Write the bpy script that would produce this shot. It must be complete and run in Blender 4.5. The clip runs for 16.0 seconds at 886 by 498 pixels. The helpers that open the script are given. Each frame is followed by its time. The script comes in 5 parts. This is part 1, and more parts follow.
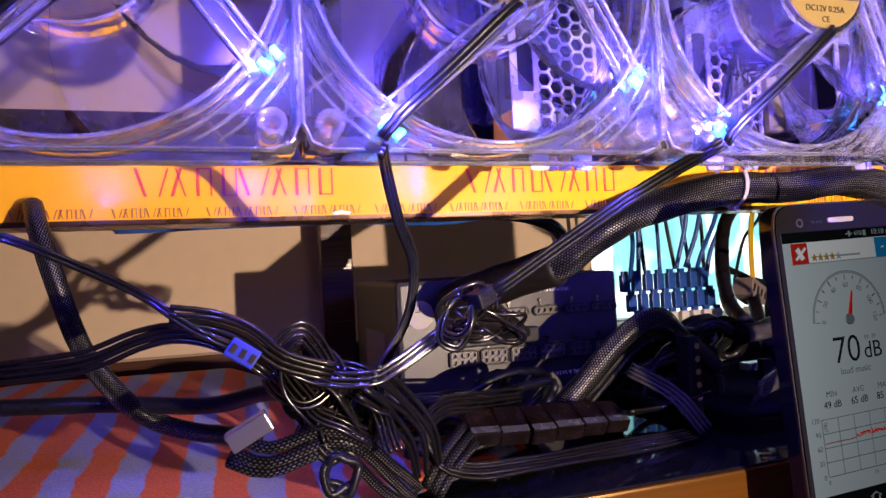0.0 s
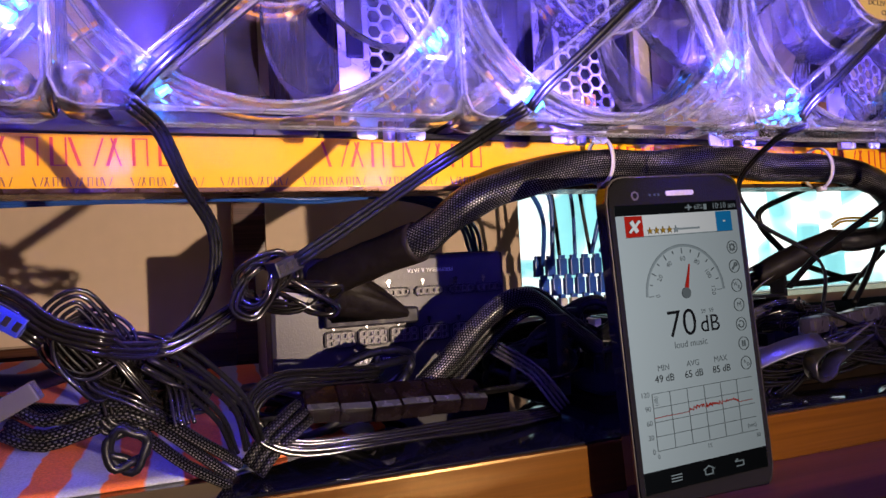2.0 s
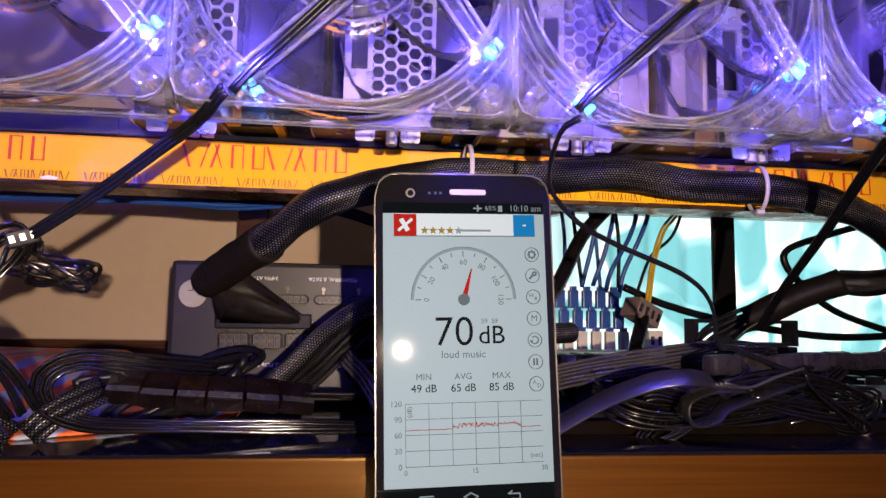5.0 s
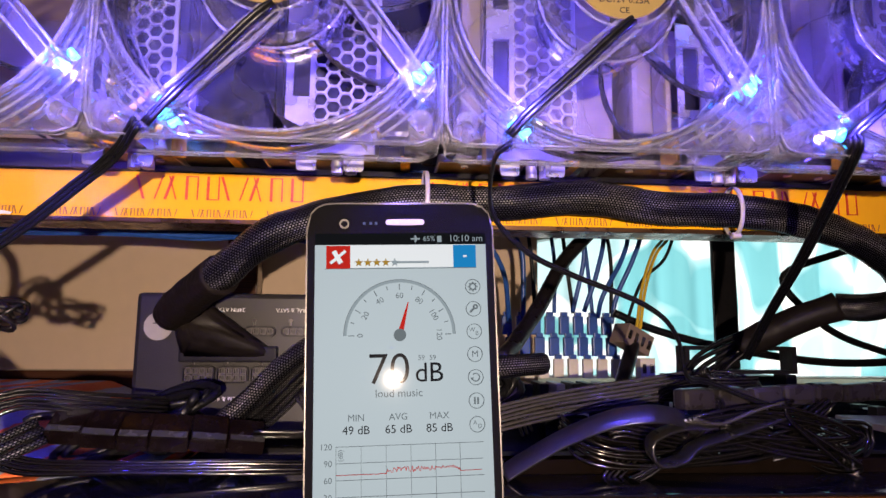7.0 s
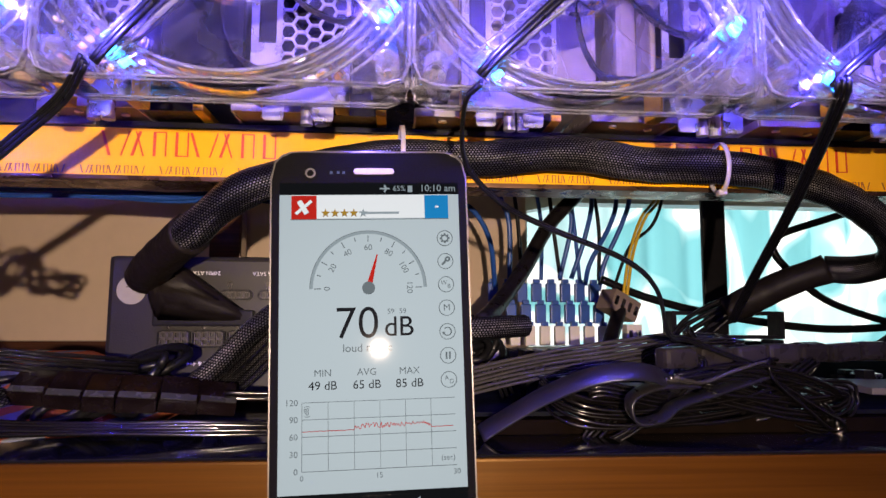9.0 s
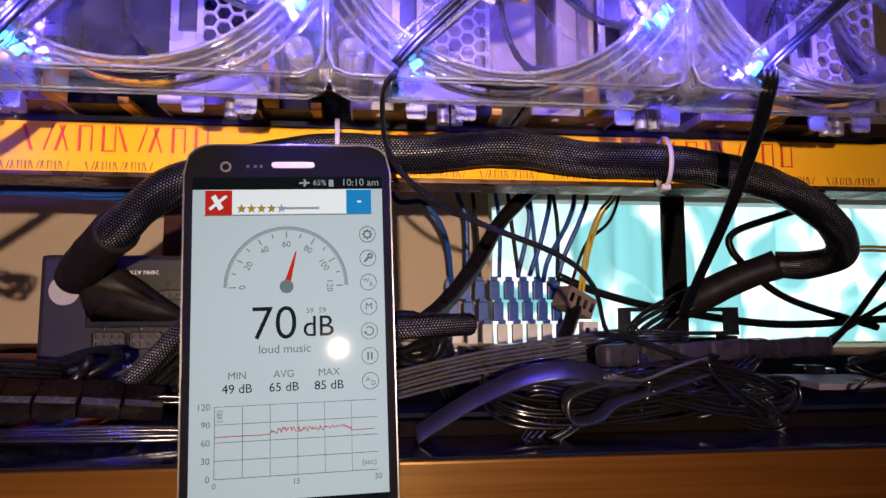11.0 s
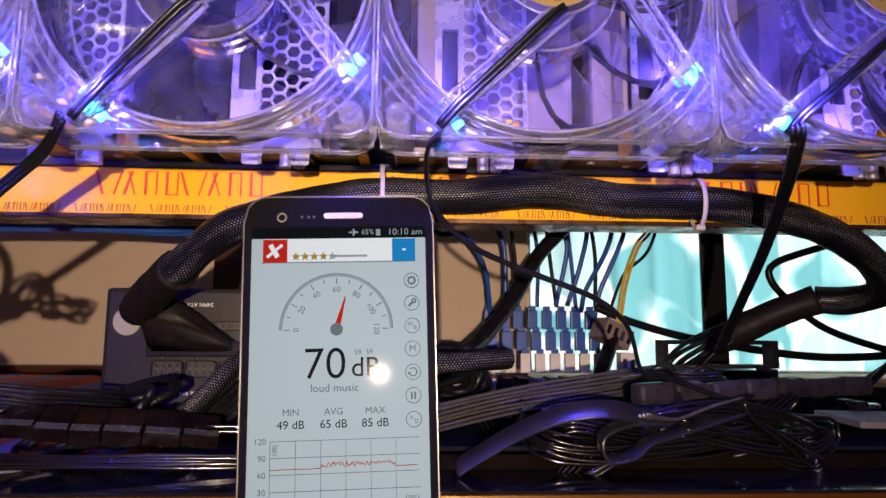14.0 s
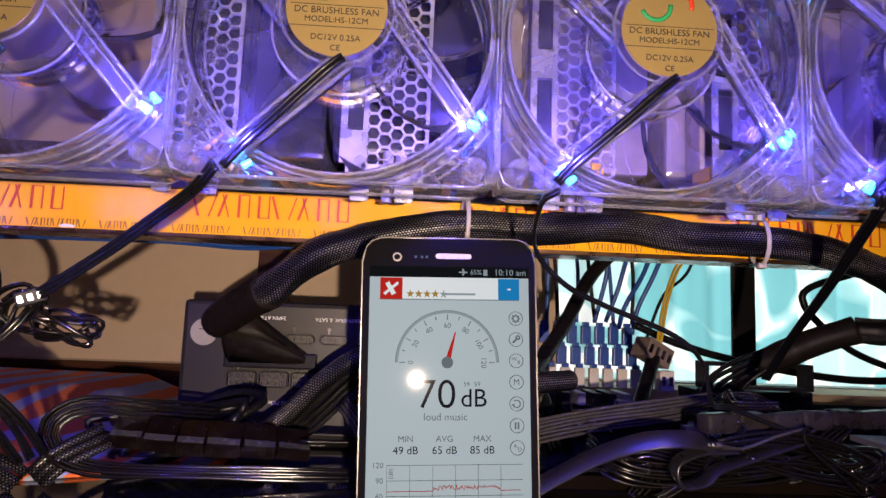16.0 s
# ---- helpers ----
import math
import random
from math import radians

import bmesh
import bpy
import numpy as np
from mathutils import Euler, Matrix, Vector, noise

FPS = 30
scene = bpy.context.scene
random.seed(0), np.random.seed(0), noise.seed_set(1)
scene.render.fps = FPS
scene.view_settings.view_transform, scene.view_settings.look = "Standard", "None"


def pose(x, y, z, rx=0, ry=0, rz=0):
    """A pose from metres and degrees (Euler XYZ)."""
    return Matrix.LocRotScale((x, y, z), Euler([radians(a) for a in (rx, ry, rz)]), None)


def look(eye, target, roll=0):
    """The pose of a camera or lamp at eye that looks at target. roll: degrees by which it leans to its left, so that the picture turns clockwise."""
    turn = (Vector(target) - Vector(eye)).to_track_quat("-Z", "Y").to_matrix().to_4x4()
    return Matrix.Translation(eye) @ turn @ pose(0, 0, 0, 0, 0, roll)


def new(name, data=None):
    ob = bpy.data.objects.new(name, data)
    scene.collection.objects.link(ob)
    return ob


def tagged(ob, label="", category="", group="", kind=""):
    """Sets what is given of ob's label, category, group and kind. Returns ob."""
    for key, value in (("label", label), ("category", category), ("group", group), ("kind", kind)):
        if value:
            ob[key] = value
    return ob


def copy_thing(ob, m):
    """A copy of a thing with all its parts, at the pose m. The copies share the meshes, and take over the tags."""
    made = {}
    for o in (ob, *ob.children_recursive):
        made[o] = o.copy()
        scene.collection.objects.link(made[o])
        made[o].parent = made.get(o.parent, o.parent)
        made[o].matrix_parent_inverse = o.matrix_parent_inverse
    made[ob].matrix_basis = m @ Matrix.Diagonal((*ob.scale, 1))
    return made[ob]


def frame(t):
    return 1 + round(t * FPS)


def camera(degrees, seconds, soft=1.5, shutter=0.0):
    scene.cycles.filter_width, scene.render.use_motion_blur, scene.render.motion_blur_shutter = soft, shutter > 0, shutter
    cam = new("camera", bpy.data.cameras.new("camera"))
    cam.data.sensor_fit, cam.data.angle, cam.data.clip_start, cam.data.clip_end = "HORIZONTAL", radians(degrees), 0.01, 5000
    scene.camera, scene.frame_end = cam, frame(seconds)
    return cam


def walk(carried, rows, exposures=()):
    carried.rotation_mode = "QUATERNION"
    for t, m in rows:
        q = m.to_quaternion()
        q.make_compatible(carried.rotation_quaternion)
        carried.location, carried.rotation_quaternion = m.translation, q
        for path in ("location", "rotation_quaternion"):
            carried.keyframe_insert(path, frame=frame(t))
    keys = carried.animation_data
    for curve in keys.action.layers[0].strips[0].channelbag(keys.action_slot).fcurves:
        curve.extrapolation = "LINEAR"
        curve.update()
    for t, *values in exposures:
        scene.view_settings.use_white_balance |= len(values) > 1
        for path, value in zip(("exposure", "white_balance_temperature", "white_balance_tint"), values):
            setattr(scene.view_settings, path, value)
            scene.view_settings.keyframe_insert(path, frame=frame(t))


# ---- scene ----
cam = camera(69.2, 16.0)
PATH = [
    (0, (-0.019, -0.183, 0.083), (0.587, 1.721, 0.157), -3.0),
    (0.5, (-0.02, -0.178, 0.075), (0.641, 1.709, 0.112), -1.8),
    (1, (-0.021, -0.188, 0.075), (0.633, 1.701, 0.132), -1.3),
    (1.5, (0.008, -0.191, 0.074), (0.662, 1.699, 0.115), -2.8),
    (2, (0.041, -0.196, 0.071), (0.707, 1.689, 0.123), -2.9),
    (2.5, (0.058, -0.196, 0.066), (0.747, 1.681, 0.1), -3.1),
    (3, (0.096, -0.219, 0.05), (0.707, 1.684, 0.12), -1.5),
    (3.5, (0.15, -0.215, 0.052), (0.557, 1.738, 0.199), -1.2),
    (4, (0.168, -0.228, 0.049), (0.54, 1.73, 0.211), -0.2),
    (4.2, (0.171, -0.231, 0.05), (0.515, 1.733, 0.217), 0.4),
    (6.3, (0.218, -0.203, 0.045), (0.341, 1.776, 0.308), -0.3),
    (6.5, (0.217, -0.208, 0.05), (0.356, 1.769, 0.316), -0.1),
    (7, (0.226, -0.214, 0.054), (0.371, 1.763, 0.323), 0.5),
    (7.5, (0.228, -0.211, 0.05), (0.341, 1.771, 0.296), 0.7),
    (8, (0.228, -0.207, 0.052), (0.341, 1.776, 0.287), 0.2),
    (8.5, (0.231, -0.206, 0.047), (0.358, 1.779, 0.262), 0.4),
    (9, (0.236, -0.204, 0.045), (0.395, 1.779, 0.248), 0.3),
    (9.5, (0.243, -0.203, 0.047), (0.438, 1.778, 0.242), 0.4),
    (10, (0.25, -0.202, 0.046), (0.472, 1.776, 0.241), -0.1),
    (12.3, (0.26, -0.194, 0.045), (0.453, 1.786, 0.255), -0.4),
    (12.5, (0.261, -0.195, 0.046), (0.445, 1.785, 0.26), -0.3),
    (13, (0.266, -0.193, 0.044), (0.439, 1.787, 0.266), 0.1),
    (13.5, (0.266, -0.194, 0.048), (0.417, 1.787, 0.274), 0.2),
    (14, (0.255, -0.213, 0.054), (0.354, 1.77, 0.307), 0.4),
    (14.5, (0.248, -0.228, 0.068), (0.316, 1.751, 0.359), 1.3),
    (15, (0.244, -0.221, 0.067), (0.267, 1.757, 0.364), 1.4),
    (15.5, (0.22, -0.227, 0.068), (0.229, 1.756, 0.342), 2.1),
    (16, (0.21, -0.232, 0.07), (0.321, 1.752, 0.298), 2.2),
]
walk(cam, [(t, look(eye, target, roll)) for t, eye, target, roll in PATH],
     [(0, 0.60), (2.0, 0.34), (4.0, 0.02), (6.5, 0.09), (13.0, 0.06), (14.5, -0.09), (16.0, -0.16)])

# ---------------------------------------------------------------- light
world = bpy.data.worlds.new("world")
scene.world = world
world.use_nodes = True
world.node_tree.nodes["Background"].inputs[0].default_value = (0.75, 0.85, 1.0, 1)
world.node_tree.nodes["Background"].inputs[1].default_value = 0.4


def lamp(name, kind, m, energy, colour, size=0.01, size_y=None):
    d = bpy.data.lights.new(name, kind)
    d.energy, d.color = energy, colour
    if kind == "AREA":
        d.shape = "RECTANGLE" if size_y else "DISK"
        d.size = size
        if size_y:
            d.size_y = size_y
    else:
        d.shadow_soft_size = size
    ob = new(name, d)
    ob.matrix_world = m
    return ob


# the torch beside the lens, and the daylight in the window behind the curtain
torch = lamp("torch_light", "SPOT", look((0.244, -0.380, 0.050), (0.165, 0.30, 0.078)), 15.0, (1.0, 0.745, 0.575), 0.003)
torch.data.spot_size, torch.data.spot_blend = radians(100), 1.0
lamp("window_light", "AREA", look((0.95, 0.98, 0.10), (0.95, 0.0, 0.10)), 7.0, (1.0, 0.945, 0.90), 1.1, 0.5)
# added warm fill from the ceiling; no such lamp is seen
lamp("added_room_fill", "AREA", look((0.3, -1.2, 1.95), (0.3, -1.1, 0.0)), 1.6, (1.0, 0.82, 0.66), 0.35)


# ---------------------------------------------------------------- materials
def mat(name, colour=(0.5, 0.5, 0.5), rough=0.5, metal=0.0, noise_scale=0.0, vary=0.15, bump=0.0, coat=0.0, emit=None, power=0.0, rough_vary=0.0):
    m = bpy.data.materials.new(name)
    m.use_nodes = True
    n, l = m.node_tree.nodes, m.node_tree.links
    b = n["Principled BSDF"]
    b.inputs["Base Color"].default_value = (*colour, 1)
    b.inputs["Roughness"].default_value = rough
    b.inputs["Metallic"].default_value = metal
    b.inputs["Coat Weight"].default_value = coat
    if max(colour) < 0.02 and rough > 0.2:
        b.inputs["Specular IOR Level"].default_value = 0.32 if rough < 0.42 else 0.16
    b.inputs["Coat Roughness"].default_value = 0.05
    if emit:
        b.inputs["Emission Color"].default_value = (*emit, 1)
        b.inputs["Emission Strength"].default_value = power
    if noise_scale:
        tc = n.new("ShaderNodeTexCoord")
        fine = n.new("ShaderNodeTexNoise")
        fine.inputs["Scale"].default_value = noise_scale
        fine.inputs["Detail"].default_value = 5
        wide = n.new("ShaderNodeTexNoise")
        wide.inputs["Scale"].default_value = noise_scale / 9
        for t in (fine, wide):
            l.new(tc.outputs["Object"], t.inputs["Vector"])
        add = n.new("ShaderNodeMath")
        add.operation = "MULTIPLY_ADD"
        l.new(fine.outputs["Fac"], add.inputs[0])
        add.inputs[1].default_value = 0.5
        half = n.new("ShaderNodeMath")
        half.operation = "MULTIPLY"
        half.inputs[1].default_value = 0.5
        l.new(wide.outputs["Fac"], half.inputs[0])
        l.new(half.outputs[0], add.inputs[2])
        ramp = n.new("ShaderNodeMapRange")
        ramp.inputs["From Min"].default_value, ramp.inputs["From Max"].default_value = 0.3, 0.7
        ramp.inputs["To Min"].default_value, ramp.inputs["To Max"].default_value = 1 - vary, 1 + vary
        l.new(add.outputs[0], ramp.inputs["Value"])
        mul = n.new("ShaderNodeVectorMath")
        mul.operation = "SCALE"
        mul.inputs[0].default_value = colour
        l.new(ramp.outputs[0], mul.inputs["Scale"])
        l.new(mul.outputs[0], b.inputs["Base Color"])
        if rough_vary:
            rr = n.new("ShaderNodeMapRange")
            rr.inputs["From Min"].default_value, rr.inputs["From Max"].default_value = 0.3, 0.7
            rr.inputs["To Min"].default_value, rr.inputs["To Max"].default_value = max(rough - rough_vary, 0.02), rough + rough_vary
            l.new(fine.outputs["Fac"], rr.inputs["Value"])
            l.new(rr.outputs[0], b.inputs["Roughness"])
        if bump:
            bp = n.new("ShaderNodeBump")
            bp.inputs["Strength"].default_value = bump
            bp.inputs["Distance"].default_value = 0.001
            l.new(fine.outputs["Fac"], bp.inputs["Height"])
            l.new(bp.outputs[0], b.inputs["Normal"])
    return m


def clear_mat(name, tint, see, haze, rough=0.06):
    """Clear moulded plastic: mostly see-through, a gloss, and a little milky scatter."""
    m = bpy.data.materials.new(name)
    m.use_nodes = True
    n, l = m.node_tree.nodes, m.node_tree.links
    n.remove(n["Principled BSDF"])
    out = n["Material Output"]
    tr = n.new("ShaderNodeBsdfTransparent")
    tr.inputs[0].default_value = (*tint, 1)
    gl = n.new("ShaderNodeBsdfGlossy")
    gl.inputs["Roughness"].default_value = rough
    gl.inputs[0].default_value = (0.95, 0.95, 1, 1)
    df = n.new("ShaderNodeBsdfDiffuse")
    df.inputs[0].default_value = (0.75, 0.75, 0.85, 1)
    tl = n.new("ShaderNodeBsdfTranslucent")
    tl.inputs[0].default_value = (0.75, 0.75, 0.85, 1)
    sc = n.new("ShaderNodeMixShader")
    l.new(df.outputs[0], sc.inputs[1])
    l.new(tl.outputs[0], sc.inputs[2])
    tc = n.new("ShaderNodeTexCoord")
    nz = n.new("ShaderNodeTexNoise")
    nz.inputs["Scale"].default_value = 90
    l.new(tc.outputs["Object"], nz.inputs["Vector"])
    bp = n.new("ShaderNodeBump")
    bp.inputs["Strength"].default_value = 0.3
    bp.inputs["Distance"].default_value = 0.001
    l.new(nz.outputs["Fac"], bp.inputs["Height"])
    l.new(bp.outputs[0], gl.inputs["Normal"])
    hz = n.new("ShaderNodeMapRange")
    hz.inputs["From Min"].default_value, hz.inputs["From Max"].default_value = 0.35, 0.7
    hz.inputs["To Min"].default_value, hz.inputs["To Max"].default_value = haze * 0.6, haze * 1.5
    l.new(nz.outputs["Fac"], hz.inputs["Value"])
    a = n.new("ShaderNodeMixShader")
    l.new(hz.outputs[0], a.inputs[0])
    l.new(tr.outputs[0], a.inputs[1])
    l.new(sc.outputs[0], a.inputs[2])
    lw = n.new("ShaderNodeLayerWeight")
    lw.inputs["Blend"].default_value = see
    l.new(bp.outputs[0], lw.inputs["Normal"])
    b = n.new("ShaderNodeMixShader")
    l.new(lw.outputs["Fresnel"], b.inputs[0])
    l.new(a.outputs[0], b.inputs[1])
    l.new(gl.outputs[0], b.inputs[2])
    l.new(b.outputs[0], out.inputs[0])
    return m


def braid_mat(name, base, fleck, per_metre=330, around=9):
    """Woven sleeve: small light flecks in slanting rows, from the tube's own length and girth."""
    m = mat(name, base, 0.33)
    n, l = m.node_tree.nodes, m.node_tree.links
    b = n["Principled BSDF"]
    uv = n.new("ShaderNodeUVMap")
    sep = n.new("ShaderNodeSeparateXYZ")
    swap = n.new("ShaderNodeCombineXYZ")
    l.new(uv.outputs[0], sep.inputs[0])
    l.new(sep.outputs["X"], swap.inputs["Y"])
    l.new(sep.outputs["Y"], swap.inputs["X"])
    mp = n.new("ShaderNodeMapping")
    mp.inputs["Scale"].default_value = (per_metre, around, 1)
    l.new(swap.outputs[0], mp.inputs[0])
    br = n.new("ShaderNodeTexBrick")
    br.inputs["Color1"].default_value = (*fleck, 1)
    br.inputs["Color2"].default_value = (*[c * 0.25 for c in fleck], 1)
    br.inputs["Mortar"].default_value = (*base, 1)
    br.inputs["Scale"].default_value = 1
    br.inputs["Mortar Size"].default_value = 0.30
    br.inputs["Mortar Smooth"].default_value = 0.3
    br.inputs["Brick Width"].default_value = 1.0
    br.inputs["Row Height"].default_value = 1.0
    l.new(mp.outputs[0], br.inputs["Vector"])
    nz = n.new("ShaderNodeTexNoise")
    nz.inputs["Scale"].default_value = 1.0
    nz.inputs["Detail"].default_value = 3
    # long noise bands gate the flecks, so stretches of the sleeve look lit
    lit_bands = n.new("ShaderNodeMapping")
    lit_bands.inputs["Scale"].default_value = (14, around * 0.17, 1)
    l.new(swap.outputs[0], lit_bands.inputs[0])
    l.new(lit_bands.outputs[0], nz.inputs["Vector"])
    gt = n.new("ShaderNodeMapRange")
    gt.inputs["From Min"].default_value, gt.inputs["From Max"].default_value = 0.44, 0.60
    l.new(nz.outputs["Fac"], gt.inputs["Value"])
    mx = n.new("ShaderNodeMixRGB")
    mx.inputs[1].default_value = (*base, 1)
    l.new(gt.outputs[0], mx.inputs[0])
    l.new(br.outputs["Color"], mx.inputs[2])
    l.new(mx.outputs[0], b.inputs["Base Color"])
    gl = n.new("ShaderNodeMapRange")
    gl.inputs["To Min"].default_value, gl.inputs["To Max"].default_value = 1.0, 0.05
    l.new(br.outputs["Fac"], gl.inputs["Value"])
    l.new(gl.outputs[0], b.inputs["Specular IOR Level"])
    bp = n.new("ShaderNodeBump")
    bp.inputs["Strength"].default_value = 0.6
    bp.inputs["Distance"].default_value = 0.0006
    bp.invert = True
    l.new(br.outputs["Fac"], bp.inputs["Height"])
    l.new(bp.outputs[0], b.inputs["Normal"])
    return m


def wood_mat(name, dark, light, rough, coat=0.0):
    m = mat(name, light, rough, coat=coat)
    n, l = m.node_tree.nodes, m.node_tree.links
    b = n["Principled BSDF"]
    tc = n.new("ShaderNodeTexCoord")
    mp = n.new("ShaderNodeMapping")
    mp.inputs["Scale"].default_value = (2.2, 130, 130)
    l.new(tc.outputs["Object"], mp.inputs[0])
    nz = n.new("ShaderNodeTexNoise")
    nz.inputs["Scale"].default_value = 4
    nz.inputs["Detail"].default_value = 8
    l.new(mp.outputs[0], nz.inputs["Vector"])
    cr = n.new("ShaderNodeValToRGB")
    cr.color_ramp.elements[0].position, cr.color_ramp.elements[0].color = 0.3, (*dark, 1)
    cr.color_ramp.elements[1].position, cr.color_ramp.elements[1].color = 0.7, (*light, 1)
    l.new(nz.outputs["Fac"], cr.inputs[0])
    l.new(cr.outputs[0], b.inputs["Base Color"])
    bp = n.new("ShaderNodeBump")
    bp.inputs["Strength"].default_value = 0.15
    bp.inputs["Distance"].default_value = 0.0005
    l.new(nz.outputs["Fac"], bp.inputs["Height"])
    l.new(bp.outputs[0], b.inputs["Normal"])
    return m


def stripe_mat(name, one, two, period, wobble, sheen=0.9):
    m = mat(name, one, sheen)
    n, l = m.node_tree.nodes, m.node_tree.links
    b = n["Principled BSDF"]
    tc = n.new("ShaderNodeTexCoord")
    nz = n.new("ShaderNodeTexNoise")
    nz.inputs["Scale"].default_value = 45
    nz.inputs["Detail"].default_value = 3
    l.new(tc.outputs["Object"], nz.inputs["Vector"])
    sp = n.new("ShaderNodeSeparateXYZ")
    l.new(tc.outputs["Object"], sp.inputs[0])
    ad = n.new("ShaderNodeMath")
    ad.operation = "MULTIPLY_ADD"
    l.new(nz.outputs["Fac"], ad.inputs[0])
    ad.inputs[1].default_value = wobble
    l.new(sp.outputs["X"], ad.inputs[2])
    dv = n.new("ShaderNodeMath")
    dv.operation = "DIVIDE"
    l.new(ad.outputs[0], dv.inputs[0])
    dv.inputs[1].default_value = period
    fr = n.new("ShaderNodeMath")
    fr.operation = "FRACT"
    l.new(dv.outputs[0], fr.inputs[0])
    cr = n.new("ShaderNodeValToRGB")
    e = cr.color_ramp.elements
    e[0].position, e[0].color = 0.0, (*one, 1)
    e[1].position, e[1].color = 0.52, (*two, 1)
    a = e.new(0.48)
    a.color = (*one, 1)
    c = e.new(0.97)
    c.color = (*two, 1)
    d = e.new(1.0)
    d.color = (*one, 1)
    l.new(fr.outputs[0], cr.inputs[0])
    weave = n.new("ShaderNodeTexNoise")
    weave.inputs["Scale"].default_value = 900
    l.new(tc.outputs["Object"], weave.inputs["Vector"])
    mr = n.new("ShaderNodeMapRange")
    mr.inputs["To Min"].default_value, mr.inputs["To Max"].default_value = 0.6, 1.35
    l.new(weave.outputs["Fac"], mr.inputs["Value"])
    sc = n.new("ShaderNodeVectorMath")
    sc.operation = "SCALE"
    l.new(cr.outputs[0], sc.inputs[0])
    l.new(mr.outputs[0], sc.inputs["Scale"])
    l.new(sc.outputs[0], b.inputs["Base Color"])
    bp = n.new("ShaderNodeBump")
    bp.inputs["Strength"].default_value = 0.5
    bp.inputs["Distance"].default_value = 0.0008
    l.new(weave.outputs["Fac"], bp.inputs["Height"])
    l.new(bp.outputs[0], b.inputs["Normal"])
    return m


def curtain_mat(name):
    """Thin printed cloth that lets daylight through: turquoise ground with pale rounded shapes."""
    m = bpy.data.materials.new(name)
    m.use_nodes = True
    n, l = m.node_tree.nodes, m.node_tree.links
    n.remove(n["Principled BSDF"])
    tc = n.new("ShaderNodeTexCoord")
    mp = n.new("ShaderNodeMapping")
    mp.inputs["Scale"].default_value = (1, 0.001, 0.8)
    l.new(tc.outputs["Object"], mp.inputs[0])
    nz = n.new("ShaderNodeTexNoise")
    nz.inputs["Scale"].default_value = 9
    nz.inputs["Distortion"].default_value = 1.2
    nz.inputs["Detail"].default_value = 1
    l.new(mp.outputs[0], nz.inputs["Vector"])
    cr = n.new("ShaderNodeValToRGB")
    e = cr.color_ramp.elements
    e[0].position, e[0].color = 0.42, (0.17, 0.45, 0.49, 1)
    e[1].position, e[1].color = 0.485, (0.40, 0.68, 0.70, 1)
    for p, c in ((0.515, (0.95, 0.96, 0.95, 1)), (0.58, (0.95, 0.96, 0.95, 1)), (0.61, (0.52, 0.76, 0.78, 1))):
        k = e.new(p)
        k.color = c
    l.new(nz.outputs["Fac"], cr.inputs[0])
    df = n.new("ShaderNodeBsdfDiffuse")
    tl = n.new("ShaderNodeBsdfTranslucent")
    l.new(cr.outputs[0], df.inputs[0])
    l.new(cr.outputs[0], tl.inputs[0])
    mx = n.new("ShaderNodeMixShader")
    mx.inputs[0].default_value = 0.6
    l.new(df.outputs[0], mx.inputs[1])
    l.new(tl.outputs[0], mx.inputs[2])
    l.new(mx.outputs[0], n["Material Output"].inputs[0])
    return m


CLEAR = clear_mat("clear_plastic", (0.98, 0.98, 1.0), 0.27, 0.036)
# milkier copy of the clear plastic, standing for the glints on its edges
EDGE = clear_mat("milky_glint_plastic", (0.97, 0.97, 1.0), 0.42, 0.27)
BLADE = clear_mat("blade_plastic", (0.99, 0.99, 1.0), 0.09, 0.024, 0.08)
LED = mat("blue_led", (0.1, 0.3, 0.9), 0.3, emit=(0.03, 0.36, 1.0), power=9.0)
GOLD = mat("gold_label", (0.55, 0.40, 0.16), 0.32, 0.6, 60, 0.12, 0.1)
INK = mat("black_ink", (0.03, 0.025, 0.02), 0.6)
RED_INK = mat("red_ink", (0.62, 0.045, 0.008), 0.5)
BROWN_INK = mat("brown_ink", (0.32, 0.10, 0.02), 0.5)
GREEN_INK = mat("green_ink", (0.02, 0.30, 0.10), 0.5)
WHITE_INK = mat("white_ink", (0.8, 0.8, 0.78), 0.5)
RUBBER = mat("black_cable", (0.005, 0.005, 0.006), 0.36, 0, 400, 0.3, 0.15, rough_vary=0.1)
WIRE = mat("grey_black_wire", (0.005, 0.0045, 0.0045), 0.16, 0, 300, 0.3, 0.06, rough_vary=0.05)
WIRE.node_tree.nodes["Principled BSDF"].inputs["Specular IOR Level"].default_value = 1.0
# paler colour that stands for light reflected by the film's chamfer
CHAMFER_SHEEN = mat("pale_chamfer_sheen", (0.035, 0.036, 0.043), 0.25, 0, 160, 0.4, 0.2, rough_vary=0.1)
BUNDLEFILM = mat("maroon_black_film", (0.0055, 0.0032, 0.0035), 0.22, 0, 120, 0.6, 0.35, rough_vary=0.12)
# lit copy of the wire: its bright streaks put in as paler grey
LIT_WIRE = mat("lit_wire_grey", (0.042, 0.039, 0.038), 0.22, 0, 300, 0.3, 0.06, rough_vary=0.05)
LIT_WIRE.node_tree.nodes["Principled BSDF"].inputs["Specular IOR Level"].default_value = 1.0
HEATSHRINK = mat("matte_heat_shrink", (0.011, 0.0085, 0.007), 0.5, 0, 220, 0.4, 0.4, rough_vary=0.1)
RIBBONFILM = mat("satin_ribbon", (0.010, 0.0095, 0.011), 0.34, 0, 90, 0.25, 0.1, rough_vary=0.08)
RIBBONFILM.node_tree.nodes["Principled BSDF"].inputs["Specular IOR Level"].default_value = 1.0
